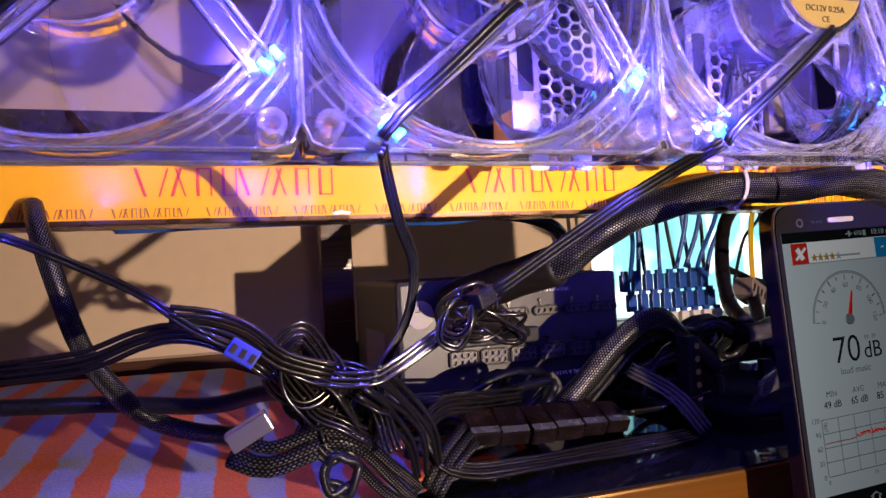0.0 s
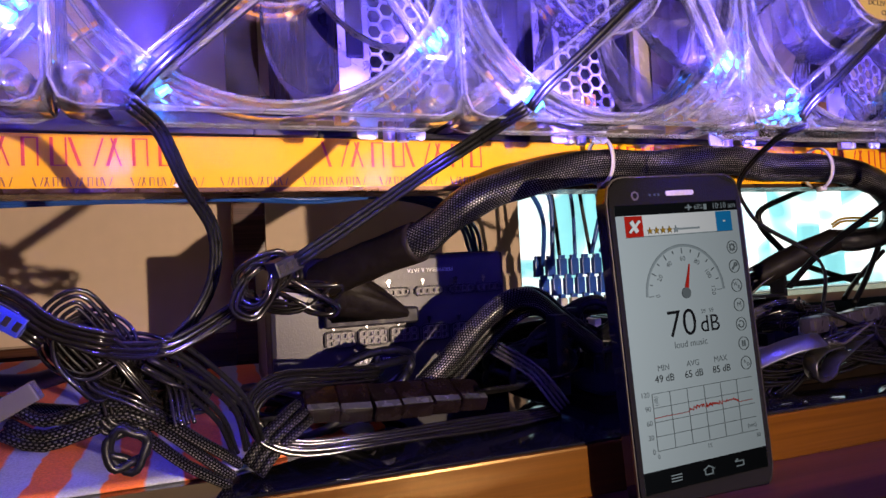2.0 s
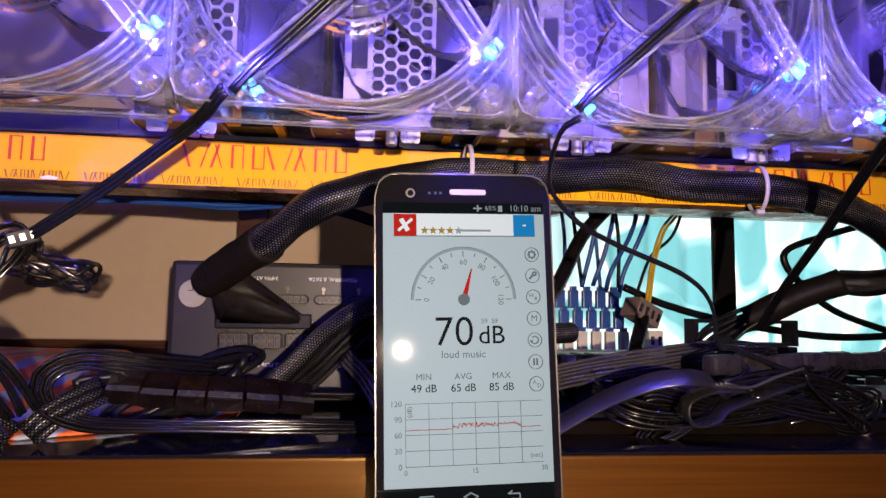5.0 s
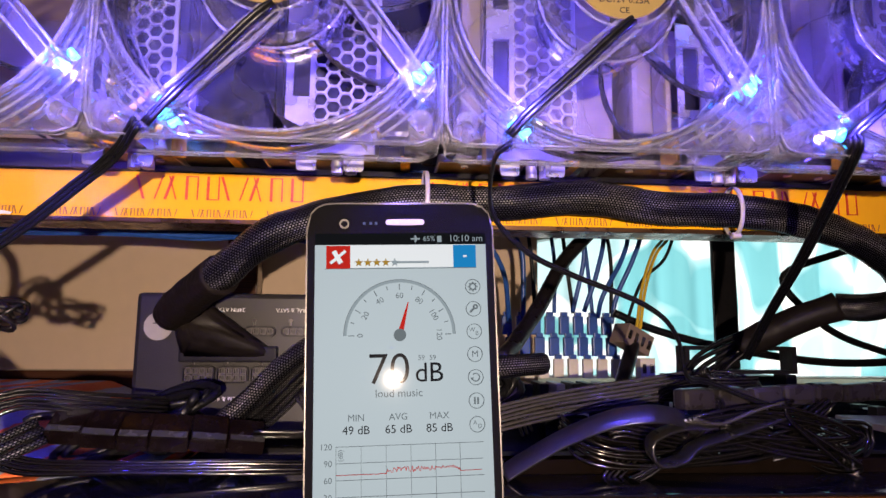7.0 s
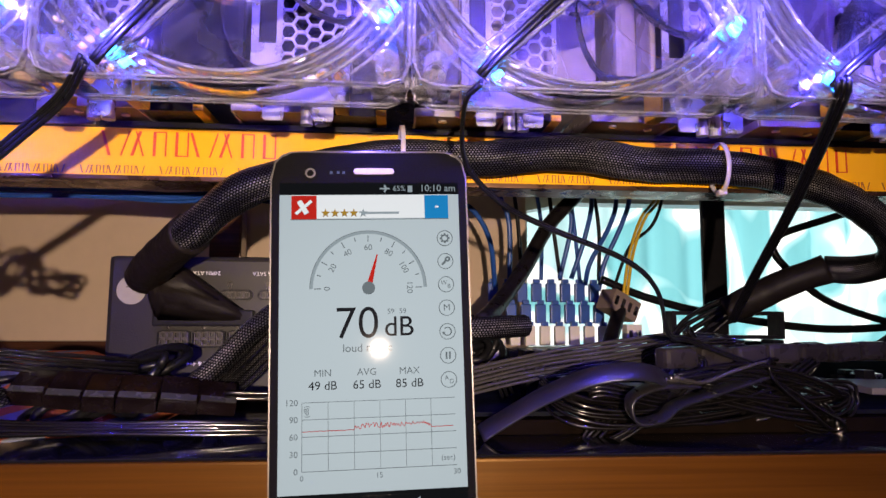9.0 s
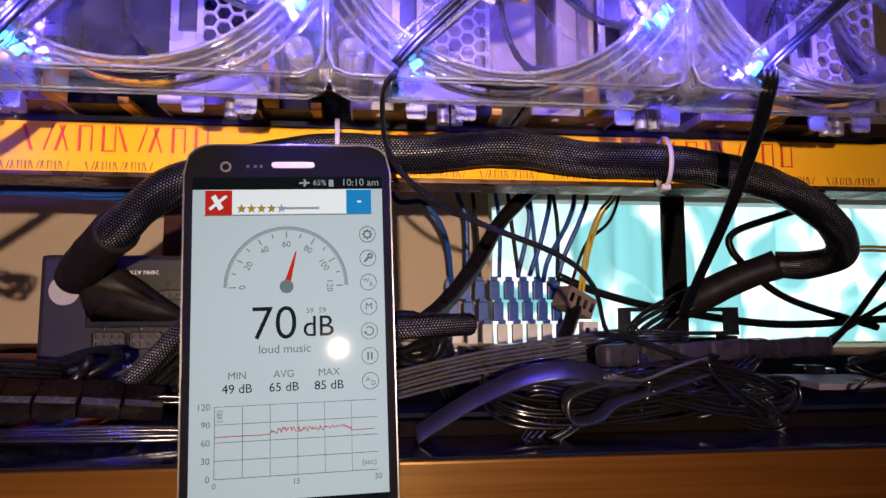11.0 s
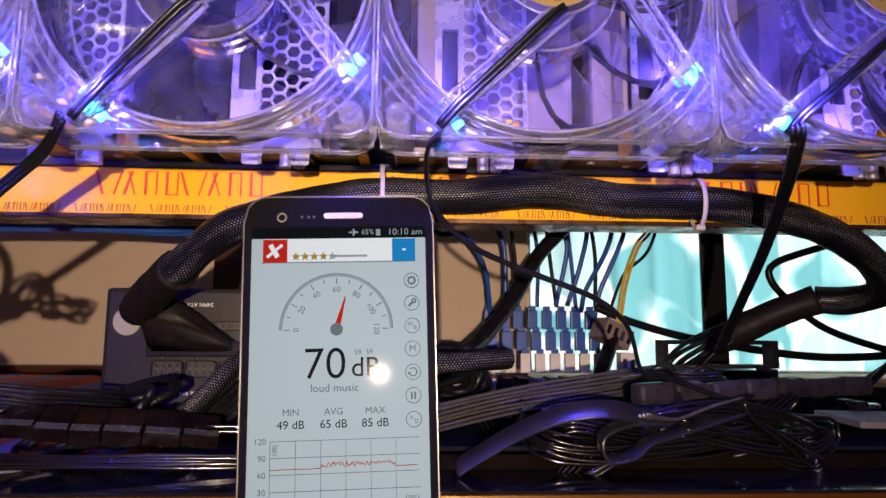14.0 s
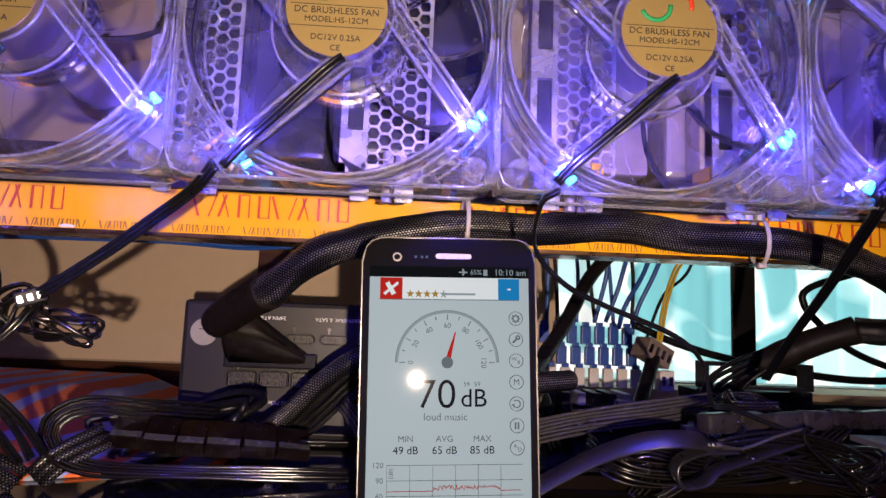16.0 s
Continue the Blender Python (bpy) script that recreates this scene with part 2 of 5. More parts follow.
RIBBONFILM.node_tree.nodes["Principled BSDF"].inputs["Coat Weight"].default_value = 0.4
RIBBONFILM.node_tree.nodes["Principled BSDF"].inputs["Coat Roughness"].default_value = 0.32
CLIPFILM = mat("clear_wrapped_strap", (0.020, 0.017, 0.017), 0.32, 0, 140, 0.5, 0.25, coat=0.6, rough_vary=0.10)
CLIPFILM.node_tree.nodes["Principled BSDF"].inputs["Coat Roughness"].default_value = 0.3
TRAYMAT = mat("dull_brown_tray", (0.006, 0.004, 0.003), 0.8, 0, 120, 0.4, 0.3)
TRAYMAT.node_tree.nodes["Principled BSDF"].inputs["Specular IOR Level"].default_value = 0.0
SHRINK = mat("heat_shrink", (0.008, 0.0065, 0.007), 0.34, 0, 150, 0.4, 0.5, rough_vary=0.12)
BRAID = braid_mat("braided_sleeve", (0.004, 0.004, 0.005), (0.34, 0.33, 0.32), 640, 46)
BRAID_FINE = braid_mat("braided_sleeve_open", (0.004, 0.004, 0.005), (0.50, 0.47, 0.44), 600, 28)
BRAID_SMALL = braid_mat("braided_lead_sleeve", (0.004, 0.004, 0.005), (0.30, 0.28, 0.265), 560, 12)
BLUE_WIRE = mat("blue_cable", (0.018, 0.075, 0.32), 0.35, 0, 200, 0.2)
BLUEPLUG = mat("blue_plug", (0.012, 0.022, 0.26), 0.4, 0, 200, 0.2)
YELLOW_WIRE = mat("yellow_cable", (0.65, 0.42, 0.02), 0.4, 0, 200, 0.15)
TAPE = mat("orange_film", (0.93, 0.47, 0.012), 0.22, 0, 40, 0.06, 0.05, coat=0.3)
BRONZE = mat("bronze_aluminium", (0.16, 0.085, 0.05), 0.28, 0.85, 80, 0.2, rough_vary=0.1)
STEEL = mat("bracket_steel", (0.62, 0.61, 0.62), 0.30, 0.8, 120, 0.12, 0.1, rough_vary=0.1)
RAILGREY = mat("dark_grey_aluminium", (0.060, 0.056, 0.060), 0.38, 0.4, 90, 0.2, 0.1, rough_vary=0.1)
DARK = mat("dark_plastic", (0.010, 0.0095, 0.011), 0.45, 0, 200, 0.3, 0.2, rough_vary=0.1)
DARKSHROUD = mat("dark_card_shroud", (0.012, 0.012, 0.024), 0.3, 0, 60, 0.3, 0.1, rough_vary=0.1)
# paler copy for the right-hand cards: torch light put into the colour
LIT_SHROUD = mat("lit_card_shroud", (0.26, 0.225, 0.21), 0.24, 0, 60, 0.3, 0.1, rough_vary=0.1)
LIP = mat("plate_lip_paint", (0.42, 0.39, 0.37), 0.45, 0, 120, 0.15)
PLATE = mat("card_plate", (0.14, 0.105, 0.085), 0.5, 0.2, 90, 0.2, 0.1)
CARD_YELLOW = mat("card_yellow", (0.75, 0.40, 0.015), 0.4, 0, 60, 0.1)
PCB = mat("circuit_board", (0.008, 0.009, 0.011), 0.6, 0, 300, 0.5, 0.4)
PCB.node_tree.nodes["Principled BSDF"].inputs["Specular IOR Level"].default_value = 0.0
PSU = mat("psu_paint", (0.016, 0.014, 0.0125), 0.42, 0.0, 900, 0.2, 0.12, rough_vary=0.06)
PSU.node_tree.nodes["Principled BSDF"].inputs["Specular IOR Level"].default_value = 0.46
WALL = mat("wall_paint", (0.72, 0.55, 0.38), 0.75, 0, 60, 0.05, 0.15)
ROOM = mat("room_paint", (0.55, 0.47, 0.38), 0.85, 0, 8, 0.06, 0.1)
WOOD = wood_mat("brown_wood", (0.050, 0.017, 0.0015), (0.080, 0.028, 0.0025), 0.27, 0.10)
WOOD.node_tree.nodes["Principled BSDF"].inputs["Coat Roughness"].default_value = 0.3
WOOD.node_tree.nodes["Principled BSDF"].inputs["Specular IOR Level"].default_value = 1.0
WOOD.node_tree.nodes["Principled BSDF"].inputs["Specular Tint"].default_value = (1.0, 0.62, 0.22, 1)
REDWOOD = wood_mat("red_varnished_wood", (0.030, 0.006, 0.004), (0.065, 0.012, 0.007), 0.34, 0.5)
REDWOOD.node_tree.nodes["Principled BSDF"].inputs["Coat Roughness"].default_value = 0.16
POST = wood_mat("dark_wood", (0.05, 0.020, 0.010), (0.11, 0.045, 0.022), 0.25, 0.4)
GLOSS = mat("black_gloss", (0.006, 0.006, 0.007), 0.06, 0, 150, 0.4, 0.012, rough_vary=0.03)
CLOTH = stripe_mat("striped_cloth", (0.80, 0.17, 0.04), (0.38, 0.41, 0.50), 0.029, 0.008)
CURTAIN = curtain_mat("curtain_cloth")
CLEARGREY = mat("clear_grey_plug", (0.075, 0.07, 0.068), 0.22, 0, 150, 0.1)
NYLON = mat("white_nylon", (0.50, 0.46, 0.46), 0.35, 0, 150, 0.08)
IVORY = mat("ivory_connector", (0.66, 0.62, 0.52), 0.45, 0, 150, 0.1)
STICKER = mat("sticker_paper", (0.30, 0.285, 0.24), 0.55, 0, 150, 0.12)
GREYCON = mat("grey_connector", (0.20, 0.155, 0.12), 0.5, 0, 150, 0.2)
SOCKET = mat("socket_plastic", (0.055, 0.048, 0.042), 0.4, 0, 150, 0.2)
PHONE = mat("phone_black", (0.006, 0.006, 0.007), 0.05)
PHONE.node_tree.nodes["Principled BSDF"].inputs["Specular IOR Level"].default_value = 0.35
RIM = mat("phone_rim", (0.14, 0.13, 0.125), 0.34, 1.0)
PANEL = mat("grey_panel", (0.20, 0.18, 0.20), 0.6, 0, 120, 0.1)
EARPIECE = mat("earpiece_metal", (0.34, 0.32, 0.30), 0.60, 1.0, 900, 0.15)
CHROME = mat("chrome_trim", (0.75, 0.72, 0.70), 0.15, 1.0)
FRAMEWHITE = mat("window_frame_paint", (0.7, 0.72, 0.72), 0.5, 0, 30, 0.05)


SCREEN_FILM = 0.06   # the panel's filter, which dims it for a slanting view


def glow(name, colour, power=0.62):
    """A colour on the lit screen, under its glass."""
    m = mat(name, [c * 0.05 for c in colour], 0.055, emit=colour, power=power / SCREEN_FILM)
    b = m.node_tree.nodes["Principled BSDF"]
    b.inputs["Coat Weight"].default_value = 1.0
    b.inputs["Coat IOR"].default_value = 1.0
    b.inputs["Coat Roughness"].default_value = 0.0
    b.inputs["Coat Tint"].default_value = (SCREEN_FILM, SCREEN_FILM, SCREEN_FILM, 1)
    return m


S_WHITE = glow("screen_white", (0.72, 0.83, 0.88))
S_BAR = glow("screen_bar", (0.010, 0.011, 0.013))
S_RED = glow("screen_red", (0.78, 0.03, 0.02))
S_BLUE = glow("screen_blue", (0.02, 0.34, 0.80))
S_DARK = glow("screen_dark", (0.02, 0.02, 0.025))
S_GREY = glow("screen_grey", (0.22, 0.26, 0.28))
S_PALE = glow("screen_pale", (0.42, 0.50, 0.54))
S_STAR = glow("screen_star", (0.55, 0.32, 0.04))
S_PURE = glow("screen_pure_white", (0.95, 0.98, 1.0), 0.8)


# ---------------------------------------------------------------- mesh helpers
def thing(name, label, category, m=None, group="", kind=""):
    ob = new(name)
    ob.empty_display_size = 0.01
    if m is not None:
        ob.matrix_world = m
    return tagged(ob, label, category, group, kind)


def finish(name, bm, material, smooth=False):
    me = bpy.data.meshes.new(name)
    bmesh.ops.recalc_face_normals(bm, faces=bm.faces)
    bm.to_mesh(me)
    bm.free()
    if smooth:
        me.polygons.foreach_set("use_smooth", [True] * len(me.polygons))
    me.materials.append(material)
    return me


def part(name, bm, material, parent=None, label="", smooth=False):
    ob = new(name, bm if isinstance(bm, bpy.types.Mesh) else finish(name, bm, material, smooth))
    if parent is not None:
        ob.parent = parent
    return tagged(ob, label)


def solo(name, bm, material, label, category, kind="", group="", smooth=False):
    return tagged(part(name, bm, material, None, "", smooth), label, category, group, kind)


def box(bm, x0, x1, y0, y1, z0, z1, bevel=0.0, m=None):
    mm = Matrix.LocRotScale(((x0 + x1) / 2, (y0 + y1) / 2, (z0 + z1) / 2), None, (x1 - x0, y1 - y0, z1 - z0))
    made = bmesh.ops.create_cube(bm, size=1, matrix=(m @ mm) if m is not None else mm)
    if bevel:
        vs = set(made["verts"])
        es = [e for e in bm.edges if e.verts[0] in vs and e.verts[1] in vs]
        bmesh.ops.bevel(bm, geom=es, offset=bevel, segments=2, affect="EDGES", profile=0.6)
    return bm


def cyl(bm, r, depth, m, seg=24, r2=None):
    bmesh.ops.create_cone(bm, cap_ends=True, segments=seg, radius1=r, radius2=r if r2 is None else r2, depth=depth, matrix=m)
    return bm


def smooth_path(pts, step=0.003):
    """Points along a smooth line through pts."""
    p = [Vector(q) for q in pts]
    if len(p) == 2:
        n = max(2, int((p[1] - p[0]).length / step))
        return [p[0].lerp(p[1], i / n) for i in range(n + 1)]
    ext = [p[0] * 2 - p[1]] + p + [p[-1] * 2 - p[-2]]
    out = []
    for i in range(1, len(ext) - 2):
        a, b, c, d = ext[i - 1:i + 3]
        n = max(2, int((c - b).length / step))
        for k in range(n):
            t = k / n
            out.append(0.5 * (2 * b + (c - a) * t + (2 * a - 5 * b + 4 * c - d) * t * t + (3 * b - a - 3 * c + d) * t ** 3))
    out.append(p[-1])
    return out


def frames_along(path):
    res, side = [], None
    for i, q in enumerate(path):
        d = (path[min(i + 1, len(path) - 1)] - path[max(i - 1, 0)]).normalized()
        if side is None:
            side = d.cross(Vector((0.02, 1, 0.03))).normalized()
        side = (side - d * side.dot(d)).normalized()
        res.append((q, side, d.cross(side).normalized()))
    return res


def tube(bm, pts, r, seg=10, step=0.003, flat=1.0, lump=0.0, smoothed=True, wide=None):
    """A round or flattened cable along pts, with its girth and length as UV."""
    path = smooth_path(pts, step) if smoothed else [Vector(q) for q in pts]
    uv = bm.loops.layers.uv.verify()
    rings, lens, run = [], [], 0.0
    fr = frames_along(path)
    for i, (q, s, u) in enumerate(fr):
        if i:
            run += (q - path[i - 1]).length
        k = 1 + lump * noise.noise(Vector((run * 60, r * 900, 3.1)))
        rr = r * k
        rings.append([bm.verts.new(q + s * (math.cos(2 * math.pi * j / seg) * rr) + u * (math.sin(2 * math.pi * j / seg) * rr * flat)) for j in range(seg)])
        lens.append(run)
    for i in range(len(rings) - 1):
        for j in range(seg):
            f = bm.faces.new((rings[i][j], rings[i][(j + 1) % seg], rings[i + 1][(j + 1) % seg], rings[i + 1][j]))
            f.smooth = True
            for lp, (a, b) in zip(f.loops, ((j, i), (j + 1, i), (j + 1, i + 1), (j, i + 1))):
                lp[uv].uv = (a / seg, lens[b])
    bm.faces.new(list(reversed(rings[0])))
    bm.faces.new(rings[-1])
    return bm


def strand_lines(pts, count, spread, turn=0.0, step=0.004, jitter=0.0, seed=0):
    """The lines of wires side by side along one line."""
    rng = random.Random(seed)
    fr = frames_along(smooth_path(pts, step))
    res = []
    for k in range(count):
        off = (k - (count - 1) / 2) * spread
        j1, j2 = rng.uniform(-1, 1) * jitter, rng.uniform(-1, 1) * jitter
        line = []
        for i, (q, s, u) in enumerate(fr):
            v = s * math.cos(turn) + u * math.sin(turn)
            w = u * math.cos(turn) - s * math.sin(turn)
            line.append(q + v * (off + j1 * math.sin(i * 0.31 + k)) + w * (j2 * math.cos(i * 0.27 + 2 * k)))
        res.append(line)
    return res


def strip_of_wires(bm, pts, count, r, spread):
    for line in strand_lines(pts, count, spread):
        tube(bm, line, r, 6, smoothed=False)
    return bm


def cable(name, pts, r, material, label, category="cable", flat=1.0, lump=0.0, seg=10, group=""):
    bm = bmesh.new()
    tube(bm, pts, r, seg, flat=flat, lump=lump)
    return solo(name, bm, material, label, category, group=group, smooth=True)


def wires(name, pts, count, r, spread, material, label, turn=0.0, jitter=0.0, seed=0, group=""):
    t = thing(name, label, "cable", None, group)
    for line in strand_lines(pts, count, spread, turn, 0.004, jitter, seed):
        bm = bmesh.new()
        tube(bm, line, r, 7, smoothed=False)
        part("wire", bm, material, t, smooth=True)
    return t


def strap(bm, pts, width, thick, across):
    """A flat band along pts, its width laid as near as can be along one direction."""
    fr = frames_along(smooth_path(pts, 0.002))
    rings = []
    for i, (q, s, u) in enumerate(fr):
        t = s.cross(u)
        w = Vector(across)
        w = (w - t * w.dot(t)).normalized()
        d = t.cross(w)
        a, h, e = width / 2, thick / 2, thick * 0.3
        rings.append([bm.verts.new(q + w * x + d * y) for x, y in ((-a, -h + e), (-a + e, -h), (a - e, -h), (a, -h + e), (a, h - e), (a - e, h), (-a + e, h), (-a, h - e))])
    for p, r in zip(rings, rings[1:]):
        for j in range(8):
            bm.faces.new((p[j], p[(j + 1) % 8], r[(j + 1) % 8], r[j]))
    bm.faces.new(list(reversed(rings[0])))
    bm.faces.new(rings[-1])
    bmesh.ops.recalc_face_normals(bm, faces=bm.faces)
    return bm


def ring_plate(bm, outer, inner, y0, y1):
    """A plate between two closed outlines of equal count in the x-z plane."""
    n = len(outer)
    v = [[bm.verts.new((x, y, z)) for x, z in line] for line, y in ((outer, y0), (inner, y0), (inner, y1), (outer, y1))]
    for i in range(n):
        j = (i + 1) % n
        for a in range(4):
            b = (a + 1) % 4
            bm.faces.new((v[a][i], v[a][j], v[b][j], v[b][i]))
    return bm


def rounded(w, h, r, n, cx=0.0, cz=0.0, start=0.0):
    """n points round a rounded rectangle, spread by angle."""
    out = []
    for i in range(n):
        a = start + 2 * math.pi * i / n
        c, s = math.cos(a), math.sin(a)
        k = min(w / 2 / max(abs(c), 1e-9), h / 2 / max(abs(s), 1e-9))
        x, z = c * k, s * k
        ex, ez = w / 2 - r, h / 2 - r
        if abs(x) > ex and abs(z) > ez:
            dx, dz = abs(x) - ex, abs(z) - ez
            d = math.hypot(dx, dz)
            if d > 0:
                x, z = math.copysign(ex + dx / d * r, x), math.copysign(ez + dz / d * r, z)
        out.append((cx + x, cz + z))
    return out


def circle(r, n, cx=0.0, cz=0.0):
    return [(cx + r * math.cos(2 * math.pi * i / n), cz + r * math.sin(2 * math.pi * i / n)) for i in range(n)]


def slab(bm, line, y0, y1):
    """A flat piece with a closed outline in the x-z plane."""
    a = [bm.verts.new((x, y0, z)) for x, z in line]
    b = [bm.verts.new((x, y1, z)) for x, z in line]
    n = len(line)
    bm.faces.new(a)
    bm.faces.new(list(reversed(b)))
    for i in range(n):
        bm.faces.new((a[i], b[i], b[(i + 1) % n], a[(i + 1) % n]))
    return bm


def lettering(body, size, material, m, parent, name="lettering", depth=0.00012, align="CENTER", squeeze=1.0):
    """Letters that face -y before m is applied, standing upright in x-z."""
    cu = bpy.data.curves.new(name, "FONT")
    cu.body, cu.size, cu.extrude, cu.align_x, cu.align_y, cu.resolution_u = body, size, depth, align, "CENTER", 8 if size > 0.008 else 3
    cu.offset = -0.00010 if size > 0.012 else 0.0
    tmp = bpy.data.objects.new("tmp", cu)
    scene.collection.objects.link(tmp)
    bpy.context.view_layer.update()
    me = bpy.data.meshes.new_from_object(tmp.evaluated_get(bpy.context.evaluated_depsgraph_get()))
    bpy.data.objects.remove(tmp)
    bpy.data.curves.remove(cu)
    me.transform(m @ pose(0, 0, 0, 90, 0, 0) @ Matrix.Diagonal((squeeze, 1, 1, 1)))
    me.materials.clear()
    me.materials.append(material)
    ob = new(name, me)
    ob.parent = parent
    return ob


# ---------------------------------------------------------------- setting
def plain(name, x0, x1, y0, y1, z0, z1, material, label, bevel=0.0, category="wall"):
    bm = bmesh.new()
    box(bm, x0, x1, y0, y1, z0, z1, bevel)
    return solo(name, bm, material, label, category, kind="structure")


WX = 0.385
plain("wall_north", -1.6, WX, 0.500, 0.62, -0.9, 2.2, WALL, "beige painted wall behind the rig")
# added low over the opening to block the bright curtain behind the fans
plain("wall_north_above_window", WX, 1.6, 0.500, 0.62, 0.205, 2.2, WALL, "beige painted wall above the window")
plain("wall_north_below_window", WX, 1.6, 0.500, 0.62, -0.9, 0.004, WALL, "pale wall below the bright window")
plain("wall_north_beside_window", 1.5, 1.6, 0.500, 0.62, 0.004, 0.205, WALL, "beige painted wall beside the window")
plain("wall_south", -1.6, 1.6, -2.1, -2.0, -0.9, 2.2, ROOM, "plain painted wall across the room")
plain("wall_west", -1.7, -1.6, -2.1, 0.62, -0.9, 2.2, ROOM, "plain painted side wall")
plain("wall_east", 1.6, 1.7, -2.1, 0.62, -0.9, 2.2, ROOM, "plain painted side wall")
plain("floor", -1.7, 1.7, -2.1, 0.62, -1.0, -0.9, ROOM, "plain floor of the room", category="floor")
plain("ceiling", -1.7, 1.7, -2.1, 0.62, 2.2, 2.3, ROOM, "plain painted ceiling", category="ceiling")

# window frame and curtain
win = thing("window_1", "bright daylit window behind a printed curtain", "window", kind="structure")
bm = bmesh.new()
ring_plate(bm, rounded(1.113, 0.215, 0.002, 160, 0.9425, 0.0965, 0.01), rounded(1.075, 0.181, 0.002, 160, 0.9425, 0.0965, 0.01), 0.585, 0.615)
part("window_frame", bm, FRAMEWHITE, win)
bm = bmesh.new()
nx, nz_ = 130, 4
grid = [[bm.verts.new((WX - 0.03 + 1.2 * i / nx, 0.72 + 0.012 * math.sin(i * 0.9 + 0.6 * math.sin(i * 0.23)), -0.16 + 0.56 * k / nz_)) for k in range(nz_ + 1)] for i in range(nx + 1)]
for i in range(nx):
    for k in range(nz_):
        bm.faces.new((grid[i][k], grid[i + 1][k], grid[i + 1][k + 1], grid[i][k + 1]))
solo("curtain", bm, CURTAIN, "thin turquoise curtain with pale printed shapes, daylight behind", "curtain", smooth=True)

# table and shelf
bm = bmesh.new()
box(bm, -1.1, 1.1, -0.0300, 0.0225, -0.0640, -0.0300, 0.0)
nose = [e for e in bm.edges if all(v.co.y < -0.02 and v.co.z > -0.04 for v in e.verts)]
bmesh.ops.bevel(bm, geom=nose, offset=0.012, segments=6, profile=0.5, affect="EDGES")
tbl = thing("table", "dark red varnished wooden table with a raised front ledge", "table")
part("front_ledge", bm, REDWOOD, tbl, "raised red varnished front ledge")
bm = bmesh.new()
box(bm, -1.1, 1.1, 0.0226, 0.49, -0.0640, -0.0340, 0.0)
part("tabletop", bm, REDWOOD, tbl)
# torch light on the rounded edge, put in as an orange-brown bead
bm = bmesh.new()
tube(bm, [(-1.1, -0.0200, -0.0290), (0.0, -0.0200, -0.0290), (1.1, -0.0200, -0.0290)], 0.0050, 16, step=0.05, flat=0.6)
part("lit_edge_bead", bm, WOOD, tbl, "raised wooden bead along the front edge, orange-brown as if torchlit", smooth=True)
for sx in (-1.04, 1.04):
    for sy in (0.02, 0.43):
        bm = bmesh.new()
        box(bm, sx - 0.03, sx + 0.03, sy - 0.03, sy + 0.03, -0.9, -0.0645, 0.003)
        part("leg", bm, REDWOOD, tbl)
shelf = thing("shelf_board", "brown wooden board with a glossy black top", "shelf board")
bm = bmesh.new()
box(bm, -0.9, 1.0, 0.053, 0.47, -0.0340, -0.0112, 0.0012)
part("board", bm, WOOD, shelf)
bm = bmesh.new()
box(bm, -0.9, 1.0, 0.0545, 0.468, -0.0112, -0.0100, 0.0004)
part("top_surface", bm, GLOSS, shelf, "glossy black top surface")

bm = bmesh.new()
cx0, cx1, cy0, cy1 = -0.5, 0.118, 0.084, 0.40
gx, gy = 80, 34
def cloth_z(x, y):
    lift = 0.020 * min(1, max(0, (y - 0.10) / 0.17)) * min(1, max(0, (0.02 - x) / 0.05))
    return lift - 0.0085 + 0.0022 * (0.5 + noise.noise(Vector((x * 18, y * 14, 1.7)))) * min(1, (y - 0.080) / 0.05)
def cloth_y(x, j):
    y0 = cy0 + max(0, x - 0.040) * 0.5
    return y0 + (cy1 - y0) * j / gy
top = [[bm.verts.new((cx0 + (cx1 - cx0) * i / gx, cloth_y(cx0 + (cx1 - cx0) * i / gx, j), cloth_z(cx0 + (cx1 - cx0) * i / gx, cloth_y(cx0 + (cx1 - cx0) * i / gx, j)))) for j in range(gy + 1)] for i in range(gx + 1)]
for i in range(gx):
    for j in range(gy):
        bm.faces.new((top[i][j], top[i + 1][j], top[i + 1][j + 1], top[i][j + 1]))
ext = bmesh.ops.extrude_face_region(bm, geom=list(bm.faces))
bmesh.ops.translate(bm, vec=(0, 0, -0.0012), verts=[g for g in ext["geom"] if isinstance(g, bmesh.types.BMVert)])
solo("striped_cloth", bm, CLOTH, "orange and blue-grey striped woven cloth on the shelf", "cloth", smooth=True)

bm = bmesh.new()
box(bm, -0.9, 0.30, 0.472, 0.499, -0.0335, 0.0165, 0.001)
solo("back_rail", bm, POST, "dark brown wooden rail along the wall", "rail")


def post(x0, x1, y0, y1, label, material=POST):
    bm = bmesh.new()
    box(bm, x0, x1, y0, y1, -0.0099, 0.62, 0.0015)
    return solo("frame_post", bm, material, label, "post", group="posts of the rig")


post(0.056, 0.087, 0.443, 0.467, "dark brown wooden post of the rig before the wall")
post(0.533, 0.556, 0.385, 0.391, "black post of the rig before the window", DARK)

# front rail wrapped in printed film
rail = thing("front_rail", "bronze aluminium tube wrapped in orange printed film", "rail")
bm = bmesh.new()
box(bm, -0.42, 0.95, 0.1206, 0.146, 0.1105, 0.1370, 0.0008)
part("tube", bm, BRONZE, rail, "bronze anodised aluminium tube")
bm = bmesh.new()
box(bm, -0.42, 0.95, 0.1199, 0.1204, 0.1128, 0.1368)
part("film", bm, TAPE, rail, "orange protective film with red print")


